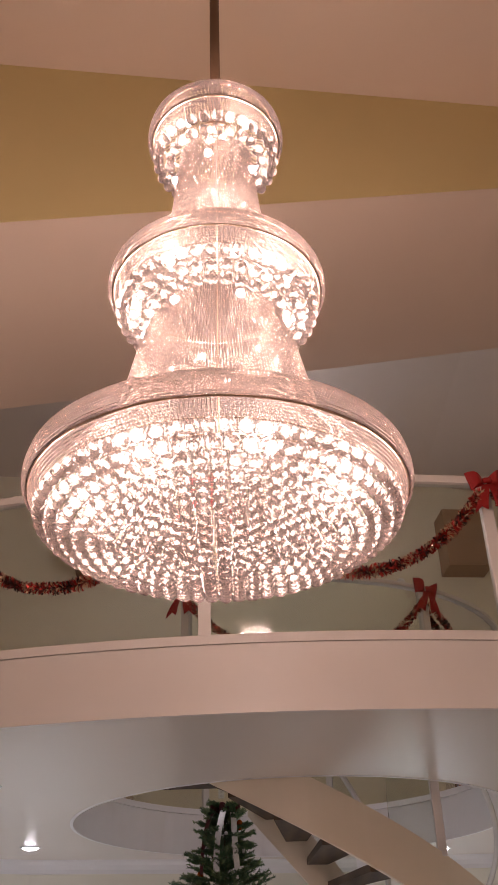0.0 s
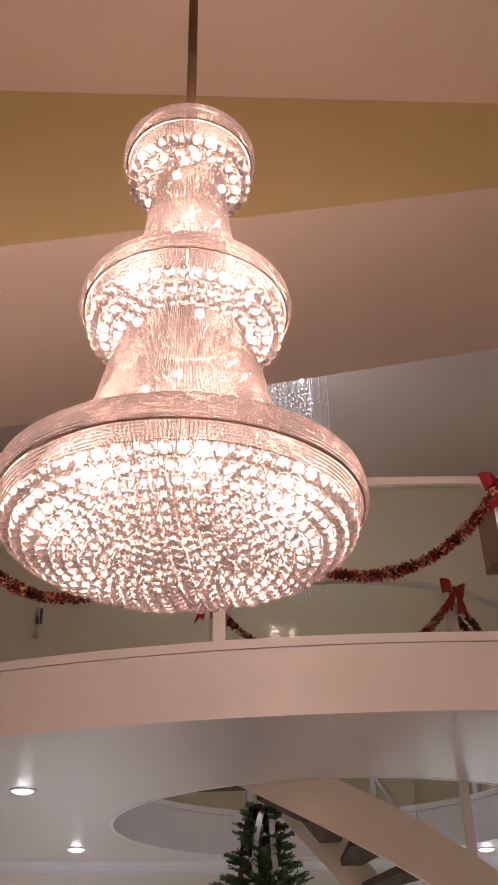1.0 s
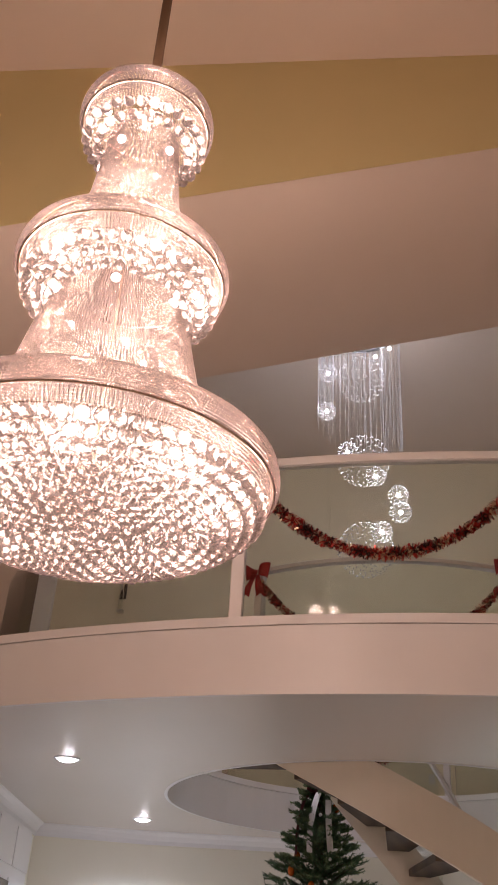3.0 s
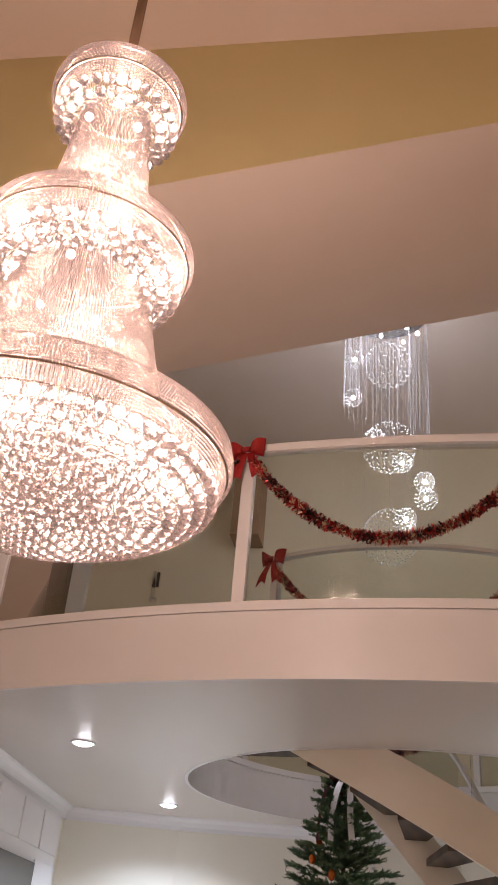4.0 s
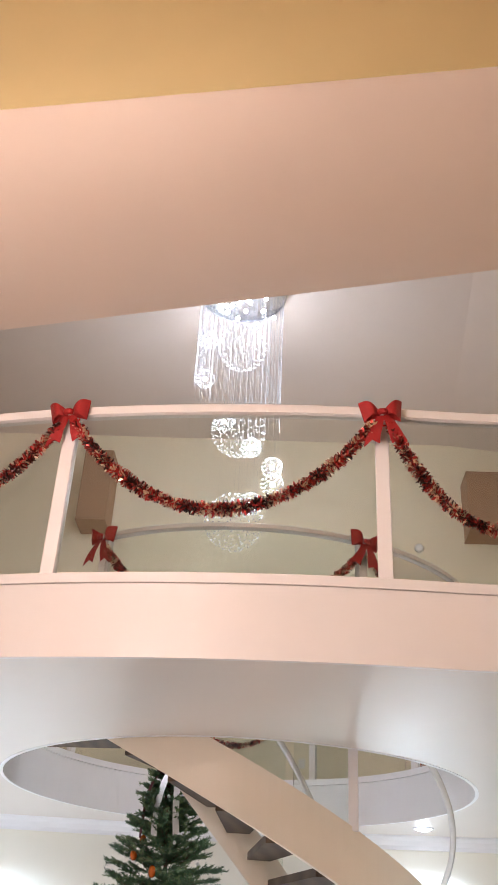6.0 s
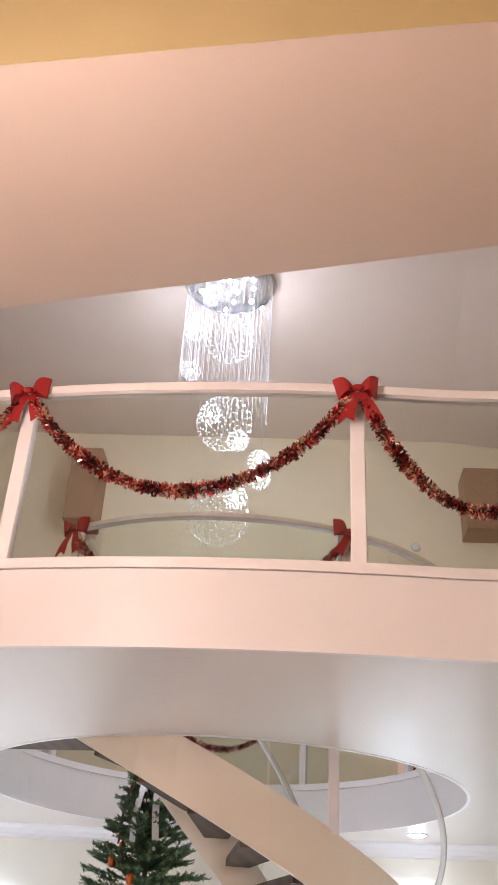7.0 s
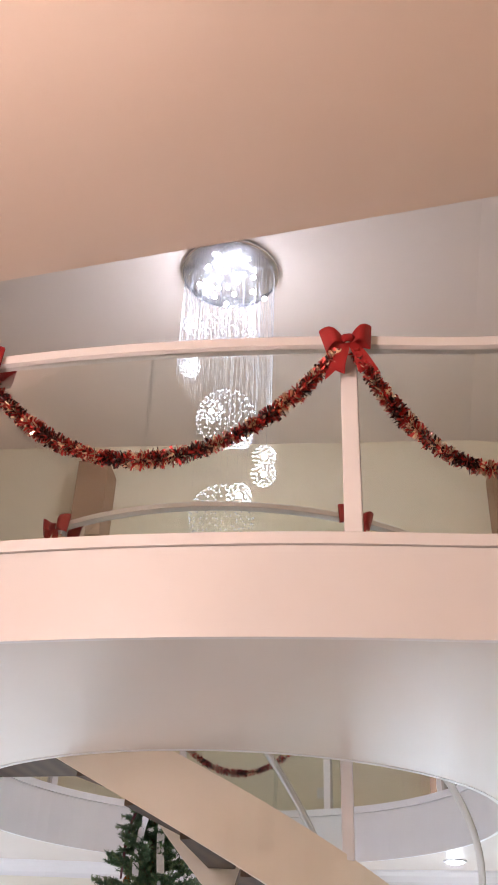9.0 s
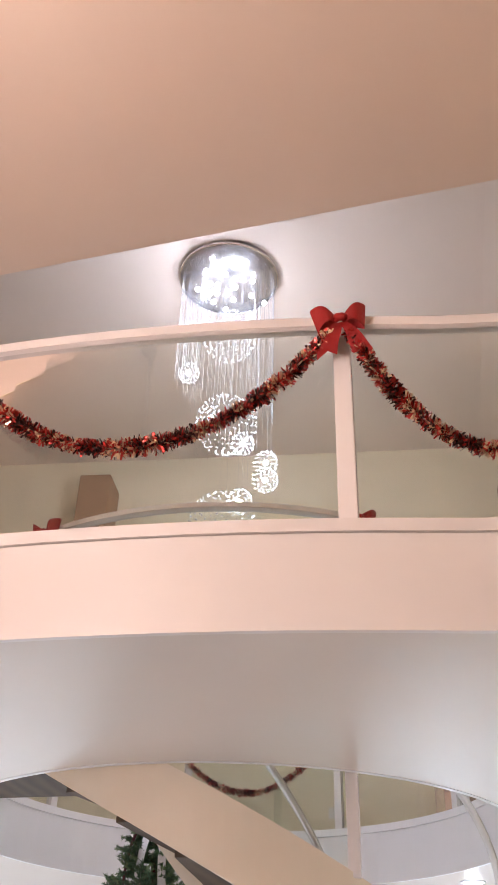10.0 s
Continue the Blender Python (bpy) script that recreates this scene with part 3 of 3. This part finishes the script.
# ---- tinsel garlands ----
def garland(points, seed, label, thick=0.050, density=1900):
    """A foil garland along a hanging line: stiff foil strips round a twisted core."""
    rnd = random.Random(seed)
    pts = [Vector(p) for p in points]
    ob = thing("tinsel_garland", pts[0], label, "garland", "garlands on the railings")
    m = Mesh()
    m.tube(pts, 0.010, 6)
    part("core_cord", m, M_TINSEL[1], ob, "dark twisted core cord").location = -pts[0]
    m = Mesh()
    seg = [(q - p).length for p, q in zip(pts[:-1], pts[1:])]
    total = sum(seg)
    shift = [rnd.uniform(0, 6) for _ in range(3)]
    for _ in range(int(density * total)):
        d = rnd.uniform(0, total)
        k, acc = 0, d
        while k < len(seg) - 1 and acc > seg[k]:
            acc -= seg[k]
            k += 1
        p = pts[k].lerp(pts[k + 1], min(1, acc / seg[k]))
        along = (pts[k + 1] - pts[k]).normalized()
        out = Vector((rnd.gauss(0, 1), rnd.gauss(0, 1), rnd.gauss(0, 1)))
        out = (out - along * out.dot(along)).normalized()
        out = (out + along * rnd.uniform(-0.7, 0.7)).normalized()
        w = along.cross(out).normalized().lerp(along, rnd.uniform(-1, 1)).normalized() * rnd.uniform(0.0038, 0.0072)
        ln = thick * rnd.uniform(0.60, 1.06) * (1 + 0.10 * math.sin(9 * d + seed))
        # bundles of one colour wind along the cord
        turn = math.sin(31 * d + shift[0]) + 0.8 * math.sin(17 * d + shift[1]) + 0.5 * math.sin(71 * d + shift[2])
        pick = rnd.random() + 0.22 * turn
        mat = 1 if pick > 0.68 else (2 if pick < 0.23 else 0)
        bend = w.cross(out).normalized() * rnd.uniform(-0.010, 0.010)
        mid, tip = p + out * ln * 0.5 + bend, p + out * ln - bend * 0.4
        m.add([tuple(p - w * 0.6), tuple(p + w * 0.6), tuple(mid + w), tuple(mid - w), tuple(tip + w * 0.8), tuple(tip - w * 0.8)], [(0, 1, 2, 3), (3, 2, 4, 5)], mat)
    o = part("tinsel", m, M_TINSEL, ob, "red, dark and copper foil strips")
    o.location = -pts[0]
    return ob


def swag(p, q, sag, n=26, bulge=None):
    out = []
    for k in range(n + 1):
        u = k / n
        x = p.lerp(q, u)
        if bulge:
            x = bulge(u)
        c = (math.cosh(2.4 * (u - 0.5)) - math.cosh(1.2)) / (math.cosh(1.2) - 1)
        out.append((x.x, x.y, p.z + (q.z - p.z) * u + sag * c))
    return out


def front_line(x0, x1):
    return lambda u: Vector((x0 + (x1 - x0) * u, front_y(x0 + (x1 - x0) * u) - 0.035, 0))


for n, (x0, x1) in enumerate(zip(FX[:-1], FX[1:])):
    p, q = Vector((x0 + 0.05, 0, RAIL - 0.16)), Vector((x1 - 0.05, 0, RAIL - 0.16))
    garland(swag(p, q, 0.68 if x0 > 1 else 0.615, bulge=front_line(x0 + 0.05, x1 - 0.05)), n + 1, "red and dark foil tinsel garland draped along the railing")


def ring_line(a0, a1, r):
    return lambda u: ring_point(a0 + (a1 - a0) * u, r, 0)


for n, (a0, a1, r) in enumerate(((-115, -59, RR + 0.06), (-59, -3, RR + 0.06), (75, 124, RR - 0.06))):
    p, q = Vector((0, 0, RAIL - 0.17)), Vector((0, 0, RAIL - 0.17))
    garland(swag(p, q, 0.64 if a0 < 0 else 0.62, bulge=ring_line(a0 + 1, a1 - 1, r)), 20 + n, "copper and red foil tinsel garland on the stairwell railing", 0.044, 1500)


# ---- round staircase ----
def lo(t):
    return 3.04 - 0.0186 * (t + 111)


def hi(t):
    return min(3.05 - 0.0180 * (t + 89.5), FLOOR2)


def helix_band(m, r0, r1, zlo, zhi, t0, t1, step=2.5):
    ts = np.append(np.arange(t0, t1, step), t1)
    v, f = [], []
    for t in ts:
        z0, z1 = zlo(t), zhi(t)
        v += [tuple(ring_point(t, r0, z0)), tuple(ring_point(t, r1, z0)), tuple(ring_point(t, r1, z1)), tuple(ring_point(t, r0, z1))]
    for i in range(len(ts) - 1):
        f += [(4 * i + q, 4 * i + (q + 1) % 4, 4 * i + 4 + (q + 1) % 4, 4 * i + 4 + q) for q in range(4)]
    f += [(3, 2, 1, 0), tuple(4 * (len(ts) - 1) + q for q in range(4))]
    m.add(v, f)


T0, T1 = -117.0, 50.0
IN_R, OUT_R = 0.93, 2.085
stair = thing("spiral_staircase", (RING.x, RING.y, 0), "curved white staircase with dark open wooden treads", "staircase")
m = Mesh()
helix_band(m, OUT_R - 0.045, OUT_R, lambda t: max(lo(t), 0), lambda t: max(hi(t), 0.05), T0, T1)
at(part("outer_stringer", m, M_STRINGER, stair, "wide white curved stringer, tinted as if warmly lit"), stair)
m = Mesh()
helix_band(m, IN_R, IN_R + 0.045, lambda t: max(lo(t) - 0.18, 0), lambda t: max(lo(t) + 0.25, 0.05), T0, T1)
at(part("inner_stringer", m, M_STRINGER, stair, "white curved inner stringer, tinted as if warmly lit"), stair)
k, t = 0, T0
while t < 44:
    m = Mesh()
    z = lo(t + 5) + 0.055
    helix_band(m, IN_R + 0.045, OUT_R - 0.045, lambda a: z, lambda a: z + 0.055, t, t + 10.6, 5.3)
    at(part("tread", m, M_WOOD, stair, "dark walnut open tread"), stair)
    t += 10.0
m = Mesh()
v = [tuple(ring_point(a, RING_R - 0.012, 3.385)) for a in np.linspace(-180, -117.5, 18)] + [(0.03, 8.62, 3.385), (-0.16, 9.43, 3.385)]
n = len(v)
m.add(v + [(x, y, 3.455) for x, y, z in v], [tuple(range(n - 1, -1, -1)), tuple(range(n, 2 * n))] + [(i, (i + 1) % n, n + (i + 1) % n, n + i) for i in range(n)])
at(part("landing", m, M_WOOD, stair, "dark walnut landing at the stair head"), stair)
for t in (-59.3,):
    m = Mesh()
    c = ring_point(t, OUT_R - 0.022, 0)
    m.box((c.x - 0.036, c.y - 0.03, hi(t) - 0.02), (c.x + 0.036, c.y + 0.03, hi(t) + 1.16))
    at(soften(part("post", m, M_WHITE, stair)), stair)
m = Mesh()
m.tube([ring_point(t, 1.89, hi(t) + 1.20) for t in np.arange(-80, 50, 3.0)], 0.026, 10)
at(part("handrail", m, M_METAL, stair, "brushed metal tube handrail", True), stair)
m = Mesh()
m.tube([ring_point(t, 0.86, lo(t) + 1.23) for t in np.arange(-100, 50, 3.0)], 0.026, 10)
at(part("handrail", m, M_METAL, stair, "brushed metal tube handrail", True), stair)
for r, z0, z1, ta in ((OUT_R - 0.026, lambda t: hi(t) - 0.02, lambda t: hi(t) + 1.14, -72), (IN_R + 0.02, lambda t: lo(t) + 0.20, lambda t: lo(t) + 1.15, -100)):
    m = Mesh()
    helix_band(m, r, r + 0.008, z0, z1, ta, -59.3, 4)
    at(part("glass_panel", m, M_GLASS, stair, "clear curved glass balustrade"), stair)

# ---- hanging crystal spheres over the stairwell ----
rain = thing("sphere_chandelier", (RAIN.x, RAIN.y, REAR_Z), "tall cascade chandelier of clear bead spheres, lit", "chandelier")


def fall(name, mesh, mats, label="", smooth=False):
    ob = part(name, mesh, mats, rain, label, smooth)
    ob.location = -rain.location
    return ob


m = Mesh()
m.lathe([(0.0, REAR_Z - 0.002), (0.53, REAR_Z - 0.002), (0.535, REAR_Z - 0.03), (0.52, REAR_Z - 0.055), (0.0, REAR_Z - 0.055)], (RAIN.x, RAIN.y, 0), 64)
fall("ceiling_plate", m, M_PLATE, "round polished steel ceiling plate", True)
m = Mesh()
m.lathe([(0.521, REAR_Z - 0.058), (0.540, REAR_Z - 0.052), (0.540, REAR_Z - 0.004), (0.536, REAR_Z - 0.004), (0.521, REAR_Z - 0.058)], (RAIN.x, RAIN.y, 0), 64)
fall("plate_rim", m, M_CHROME, "polished chrome rim", True)
SPH = [(0.283, 9.25, 7.89, 0.275), (0.30, 9.22, 6.74, 0.295), (0.314, 9.19, 5.62, 0.300),
       (0.09, 9.10, 8.40, 0.110), (-0.114, 9.20, 7.98, 0.108), (-0.138, 9.30, 7.50, 0.108), (0.10, 9.40, 6.98, 0.112),
       (0.42, 9.45, 6.66, 0.112), (0.674, 9.35, 6.35, 0.112), (0.70, 9.18, 6.05, 0.118), (0.498, 9.05, 5.76, 0.115)]
rnd = random.Random(5)
led = ball_data("bulb", 0.026, M_LED, 2, True)
cords = Mesh()
for x, y, z, r in SPH:
    m = Mesh()
    count = 215 if r > 0.2 else 84
    for i in range(count):
        zz = 1 - 2 * (i + 0.5) / count
        a = i * 2.399963 + rnd.uniform(-0.12, 0.12)
        q = math.sqrt(1 - zz * zz)
        m.bead((x + r * q * math.cos(a), y + r * q * math.sin(a), z + r * zz), rnd.uniform(0.0095, 0.0115) if r > 0.2 else rnd.uniform(0.0088, 0.0102))
        if i % (4 if z > 7 else 45) == 0:
            px, py = x + r * q * math.cos(a), y + r * q * math.sin(a)
            if (px - RAIN.x) ** 2 + (py - RAIN.y) ** 2 < 0.25:
                cords.tube([(px, py, z + r * zz), (px, py, REAR_Z - 0.05)], 0.0013 if z > 7 else 0.0007, 3)
    tagged(fall("bead_sphere", m, M_SPARK, "sphere of clear crystal beads"), kind="stuff")
    if r < 0.2:
        o = new("bulb", led)
        o.parent = rain
        o.location = Vector((x, y, z)) - rain.location
for i in range(130):
    a, rr = 2.399963 * i, 0.49 * (1.0 if i % 3 else rnd.uniform(0.55, 1.0))
    px, py = RAIN.x + rr * math.cos(a), RAIN.y + rr * math.sin(a)
    cords.tube([(px, py, REAR_Z - 0.05), (px, py, 7.35 + rnd.uniform(-0.25, 0.25) - (0.45 if px > RAIN.x - 0.1 else 0.0))], 0.0018, 3)
tagged(fall("cord_curtain", cords, M_STRING, "fine hanging cords"), kind="stuff")
for i in range(14):
    a, rr = i * 2.4 + 0.6, 0.40 * math.sqrt((i + 0.5) / 14)
    o = new("bulb", led)
    o.parent = rain
    o.location = (rr * math.cos(a), rr * math.sin(a), -0.12 - 0.22 * ((i * 0.37) % 1.0))


# ---- Christmas tree ----
def fir_tree(base, height, spread):
    rnd = random.Random(11)
    tree = thing("christmas_tree", base, "tall green artificial fir with ribbons and ornaments", "tree")
    m = Mesh()
    m.tube([(0, 0, 0), (0.01, 0, height * 0.5), (0, 0.01, height - 0.03)], 0.05, 8, 0, 0.008)
    part("trunk", m, M_BARK, tree, "", True)
    wood_m, leaf = Mesh(), Mesh()
    z = height - 0.05
    level = 0
    while z > 1.2:
        down = height - z
        reach = spread * (0.10 + 0.90 * (down / height) ** 0.85)
        count = 6 + int(6 * down)
        for i in range(count):
            a = 6.2832 * i / count + level * 0.7 + rnd.uniform(-0.25, 0.25)
            ln = reach * rnd.uniform(0.75, 1.12)
            d = Vector((math.cos(a), math.sin(a), rnd.uniform(0.35, 0.85)))
            path = [Vector((0, 0, z)) + d * ln * u - Vector((0, 0, 0.22 * u * u * ln)) for u in (0, 0.35, 0.7, 1.0)]
            wood_m.tube(path, 0.006, 4, 0, 0.002)
            steps = [(k, f) for k in range(3) for f in (0.1, 0.55)]
            twigs = [(path[k].lerp(path[k + 1], f), (path[k + 1] - path[k]).normalized()) for k, f in steps] + [(path[-1], (path[-1] - path[-2]).normalized())]
            for c, (p, dr) in enumerate(twigs):
                for sd in ((-1, 0, 1) if c else (0,)):
                    sidev = dr.cross(Vector((0, 0, 1))).normalized()
                    td = (dr * 0.8 + sidev * sd * rnd.uniform(0.5, 0.9) + Vector((0, 0, rnd.uniform(-0.1, 0.35)))).normalized()
                    tl = rnd.uniform(0.07, 0.13) * (0.7 + 0.5 * min(1, down))
                    wood_m.tube([p, p + td * tl], 0.0022, 3)
                    tip_shade = 1 if rnd.random() < 0.35 else 0
                    for k in range(44):
                        u = (k + rnd.random()) / 44
                        o = p + td * tl * u
                        nd = (td * 0.85 + Vector((rnd.gauss(0, 1), rnd.gauss(0, 1), rnd.gauss(0, 1))).normalized()).normalized() * rnd.uniform(0.018, 0.030)
                        w = nd.cross(Vector((rnd.gauss(0, 1), rnd.gauss(0, 1), rnd.gauss(0, 1)))).normalized() * 0.0042
                        leaf.add([tuple(o - w), tuple(o + w), tuple(o + nd + w * 0.3), tuple(o + nd - w * 0.3)], [(0, 1, 2, 3)], 1 if tip_shade and u > 0.35 else 0)
        z -= 0.10 + 0.035 * down
        level += 1
    tagged(part("branchwork", wood_m, M_BARK, tree), kind="stuff")
    tagged(part("crown", leaf, [M_NEEDLE, M_TIP], tree, "dense dark green needles"), kind="stuff")
    # ribbons falling from the top
    for n, a in enumerate((-2.5, -1.75, -1.05, 2.0)):
        rows = []
        for k in range(15):
            u = k / 14
            rad = 0.03 + spread * 0.24 * u ** 0.8 + 0.06 * math.sin(3.14 * u)
            zz = height - 0.05 + 0.09 * math.sin(3.0 * u) - 0.60 * u ** 1.4
            ang = a + 0.12 * math.sin(4 * u + n)
            c, sv = Vector((rad * math.cos(ang), rad * math.sin(ang), zz)), Vector((-math.sin(ang), math.cos(ang), 0.12 * math.sin(6 * u + n))) * 0.030
            rows.append((tuple(c - sv), tuple(c + sv)))
        m = Mesh()
        sheet(m, rows)
        part("ribbon", m, M_VELVET if n % 3 == 0 else M_RIBBON, tree, "dark red velvet ribbon" if n % 3 == 0 else "white printed ribbon", True)
    for n in range(7):
        a = n * 0.9
        m = Mesh()
        rows = []
        for k in range(9):
            u = k / 8
            ang = 6.2832 * u
            c = Vector((math.cos(a), math.sin(a), 0.35)) * (0.078 - 0.078 * math.cos(ang)) + Vector((-math.sin(a), math.cos(a), 0.3)) * 0.034 * math.sin(ang)
            rows.append((tuple(c + Vector((0, 0, height - 0.07 - 0.03))), tuple(c + Vector((0, 0, height - 0.07 + 0.03)))))
        sheet(m, rows)
        part("top_bow_loop", m, M_VELVET, tree, "dark red velvet bow loop", True)
    orn = ball_data("ornament", 0.032, M_AMBER, 3, True)
    berry = ball_data("berry", 0.018, M_PLASTIC, 2, True)
    for n in range(26):
        down = 0.18 + 0.05 * n
        a = n * 2.4
        rad = spread * (0.10 + 0.9 * (down / height) ** 0.85) * 0.85
        o = new("ornament" if n % 3 == 0 else "berry", orn if n % 3 == 0 else berry)
        o.parent = tree
        o.location = (rad * math.cos(a), rad * math.sin(a), height - down)
        if n % 3 == 0:
            o.scale = (1, 1, 1.6)
            o["label"] = "amber glass ornament"
    return tree


fir_tree((-0.20, 9.72, 0.0), 3.27, 0.98)

# ---- downlights ----
def downlight(x, y):
    ob = thing("downlight", (x, y, SOFFIT), "round recessed ceiling downlight, lit, with white trim", "downlight", "ceiling downlights")
    m = Mesh()
    m.lathe([(0.084, -0.002), (0.108, -0.002), (0.109, -0.010), (0.086, -0.016), (0.084, -0.002)], (0, 0, 0), 32)
    part("trim_ring", m, M_WHITE, ob, "", True)
    m = Mesh()
    m.lathe([(0.0, -0.034), (0.04, -0.031), (0.070, -0.020), (0.083, -0.006), (0.083, -0.004), (0.0, -0.004)], (0, 0, 0), 32)
    part("lens", m, M_SPOTLAMP, ob, "glowing white lens")
    return ob


# The fourth fitting is added too, out of view at the right.
for sx, sy in SPOTS:
    downlight(sx, sy)

# ---- upper floor details ----
def wall_box(x0, x1, z0, z1, depth):
    ob = thing("wall_box", ((x0 + x1) / 2, back_y((x0 + x1) / 2), z0), "tan boxed casing fixed high on the cream wall", "casing", "wall casings")
    m = Mesh()
    xm, ym = (x0 + x1) / 2, back_y((x0 + x1) / 2)
    m.box((x0 - xm, -depth, 0.004), (x1 - xm, 0.01, z1 - z0))
    soften(part("casing_body", m, M_TAN, ob), 0.01)
    m = Mesh()
    m.box((x0 - xm - 0.006, -depth - 0.006, -0.02), (x1 - xm + 0.006, 0.012, 0.0))
    part("casing_base", m, M_TAN, ob)
    ob.rotation_euler = (0, 0, math.atan(0.085))
    return ob


wall_box(-2.40, -1.98, 7.05, 8.16, 0.5)
wall_box(3.10, 3.75, 7.10, 8.02, 0.45)
smoke = thing("smoke_detector", (2.45, back_y(2.45), 6.98), "round white smoke detector on the cream wall", "detector")
m = Mesh()
m.lathe([(0, 0.045), (0.045, 0.045), (0.06, 0.035), (0.066, 0.0), (0, 0)], (0, 0, 0), 32)
part("cover", m, M_PLASTIC, smoke, "", True).rotation_euler = (radians(90), 0, 0)
door = thing("door_1", (-5.2, back_y(-5.2), FLOOR2), "tall dark wooden door in a white frame", "door", kind="structure")
m = Mesh()
m.box((-0.55, -0.05, 0), (0.30, -0.01, 3.35))
part("door_leaf", m, M_DARK, door, "dark stained wood")
m = Mesh()
m.box((0.31, -0.09, 0), (0.58, 0.02, 3.55))
soften(part("door_frame", m, M_WHITE, door), 0.01)
m = Mesh()
m.box((-0.60, -0.09, 3.36), (0.30, 0.02, 3.55))
soften(part("door_head", m, M_WHITE, door), 0.01)
door.rotation_euler = (0, 0, math.atan(0.085))
sconce = thing("wall_sconce", (-3.57, back_y(-3.57), 6.4), "small black wall sconce with a glass tube", "sconce")
m = Mesh()
m.box((-0.055, -0.03, -0.02), (0.055, -0.004, 0.22))
soften(part("backplate", m, M_DARK, sconce, "black backplate"), 0.006)
m = Mesh()
m.tube([(0.0, -0.07, -0.22), (0.0, -0.07, 0.20)], 0.035, 14)
part("glass_tube", m, M_GLASS, sconce, "clear glass tube", True)
m = Mesh()
m.box((-0.04, -0.09, -0.24), (0.04, -0.004, -0.20))
part("bracket", m, M_METAL, sconce)
for sx, sz in ((0.84, 3.96), (-0.3, 3.96)):
    plate = thing("outlet", (sx, back_y(sx), sz), "white wall outlet plate with dark slots", "outlet", "wall outlets")
    m = Mesh()
    m.box((-0.04, -0.008, -0.06), (0.04, 0.002, 0.06))
    soften(part("cover_plate", m, M_PLASTIC, plate), 0.003)
    m = Mesh()
    for z in (-0.03, 0.02):
        m.box((-0.015, -0.0095, z - 0.012), (0.015, -0.0075, z + 0.012))
    part("sockets", m, M_METAL, plate)

# ---- ground-floor cabinet wall ----
cab = thing("wall_cabinet", (-3.42, 9.4, 0), "white panelled built-in cabinet with a dark screen niche", "cabinet")
dirv = Vector((-3.72 + 3.0, 10.9 - 7.6, 0)).normalized()
turn = math.atan2(dirv.y, dirv.x)
m = Mesh()
m.box((-1.5, -0.07, 0.0), (1.25, -0.004, 2.88))
body = soften(part("carcass", m, M_WHITE, cab), 0.006)
for x0, x1, z0, z1 in ((-1.25, -0.45, 2.45, 2.83), (-0.40, 0.38, 2.45, 2.83), (0.43, 1.20, 2.45, 2.83), (0.36, 1.20, 0.1, 2.34), (-1.45, -1.15, 0.1, 2.34)):
    m = Mesh()
    m.box((x0, -0.090, z0), (x1, -0.072, z1))
    soften(part("cabinet_door", m, M_WHITE, cab), 0.004)
m = Mesh()
m.box((-1.10, -0.105, 1.0), (0.30, -0.073, 2.30))
part("screen", m, material("black_screen", (0.015, 0.016, 0.018), 0.15, bump=0), cab, "black glossy screen")
cab.rotation_euler = (0, 0, turn)
cab.location = Vector((-3.36, 9.25, 0))
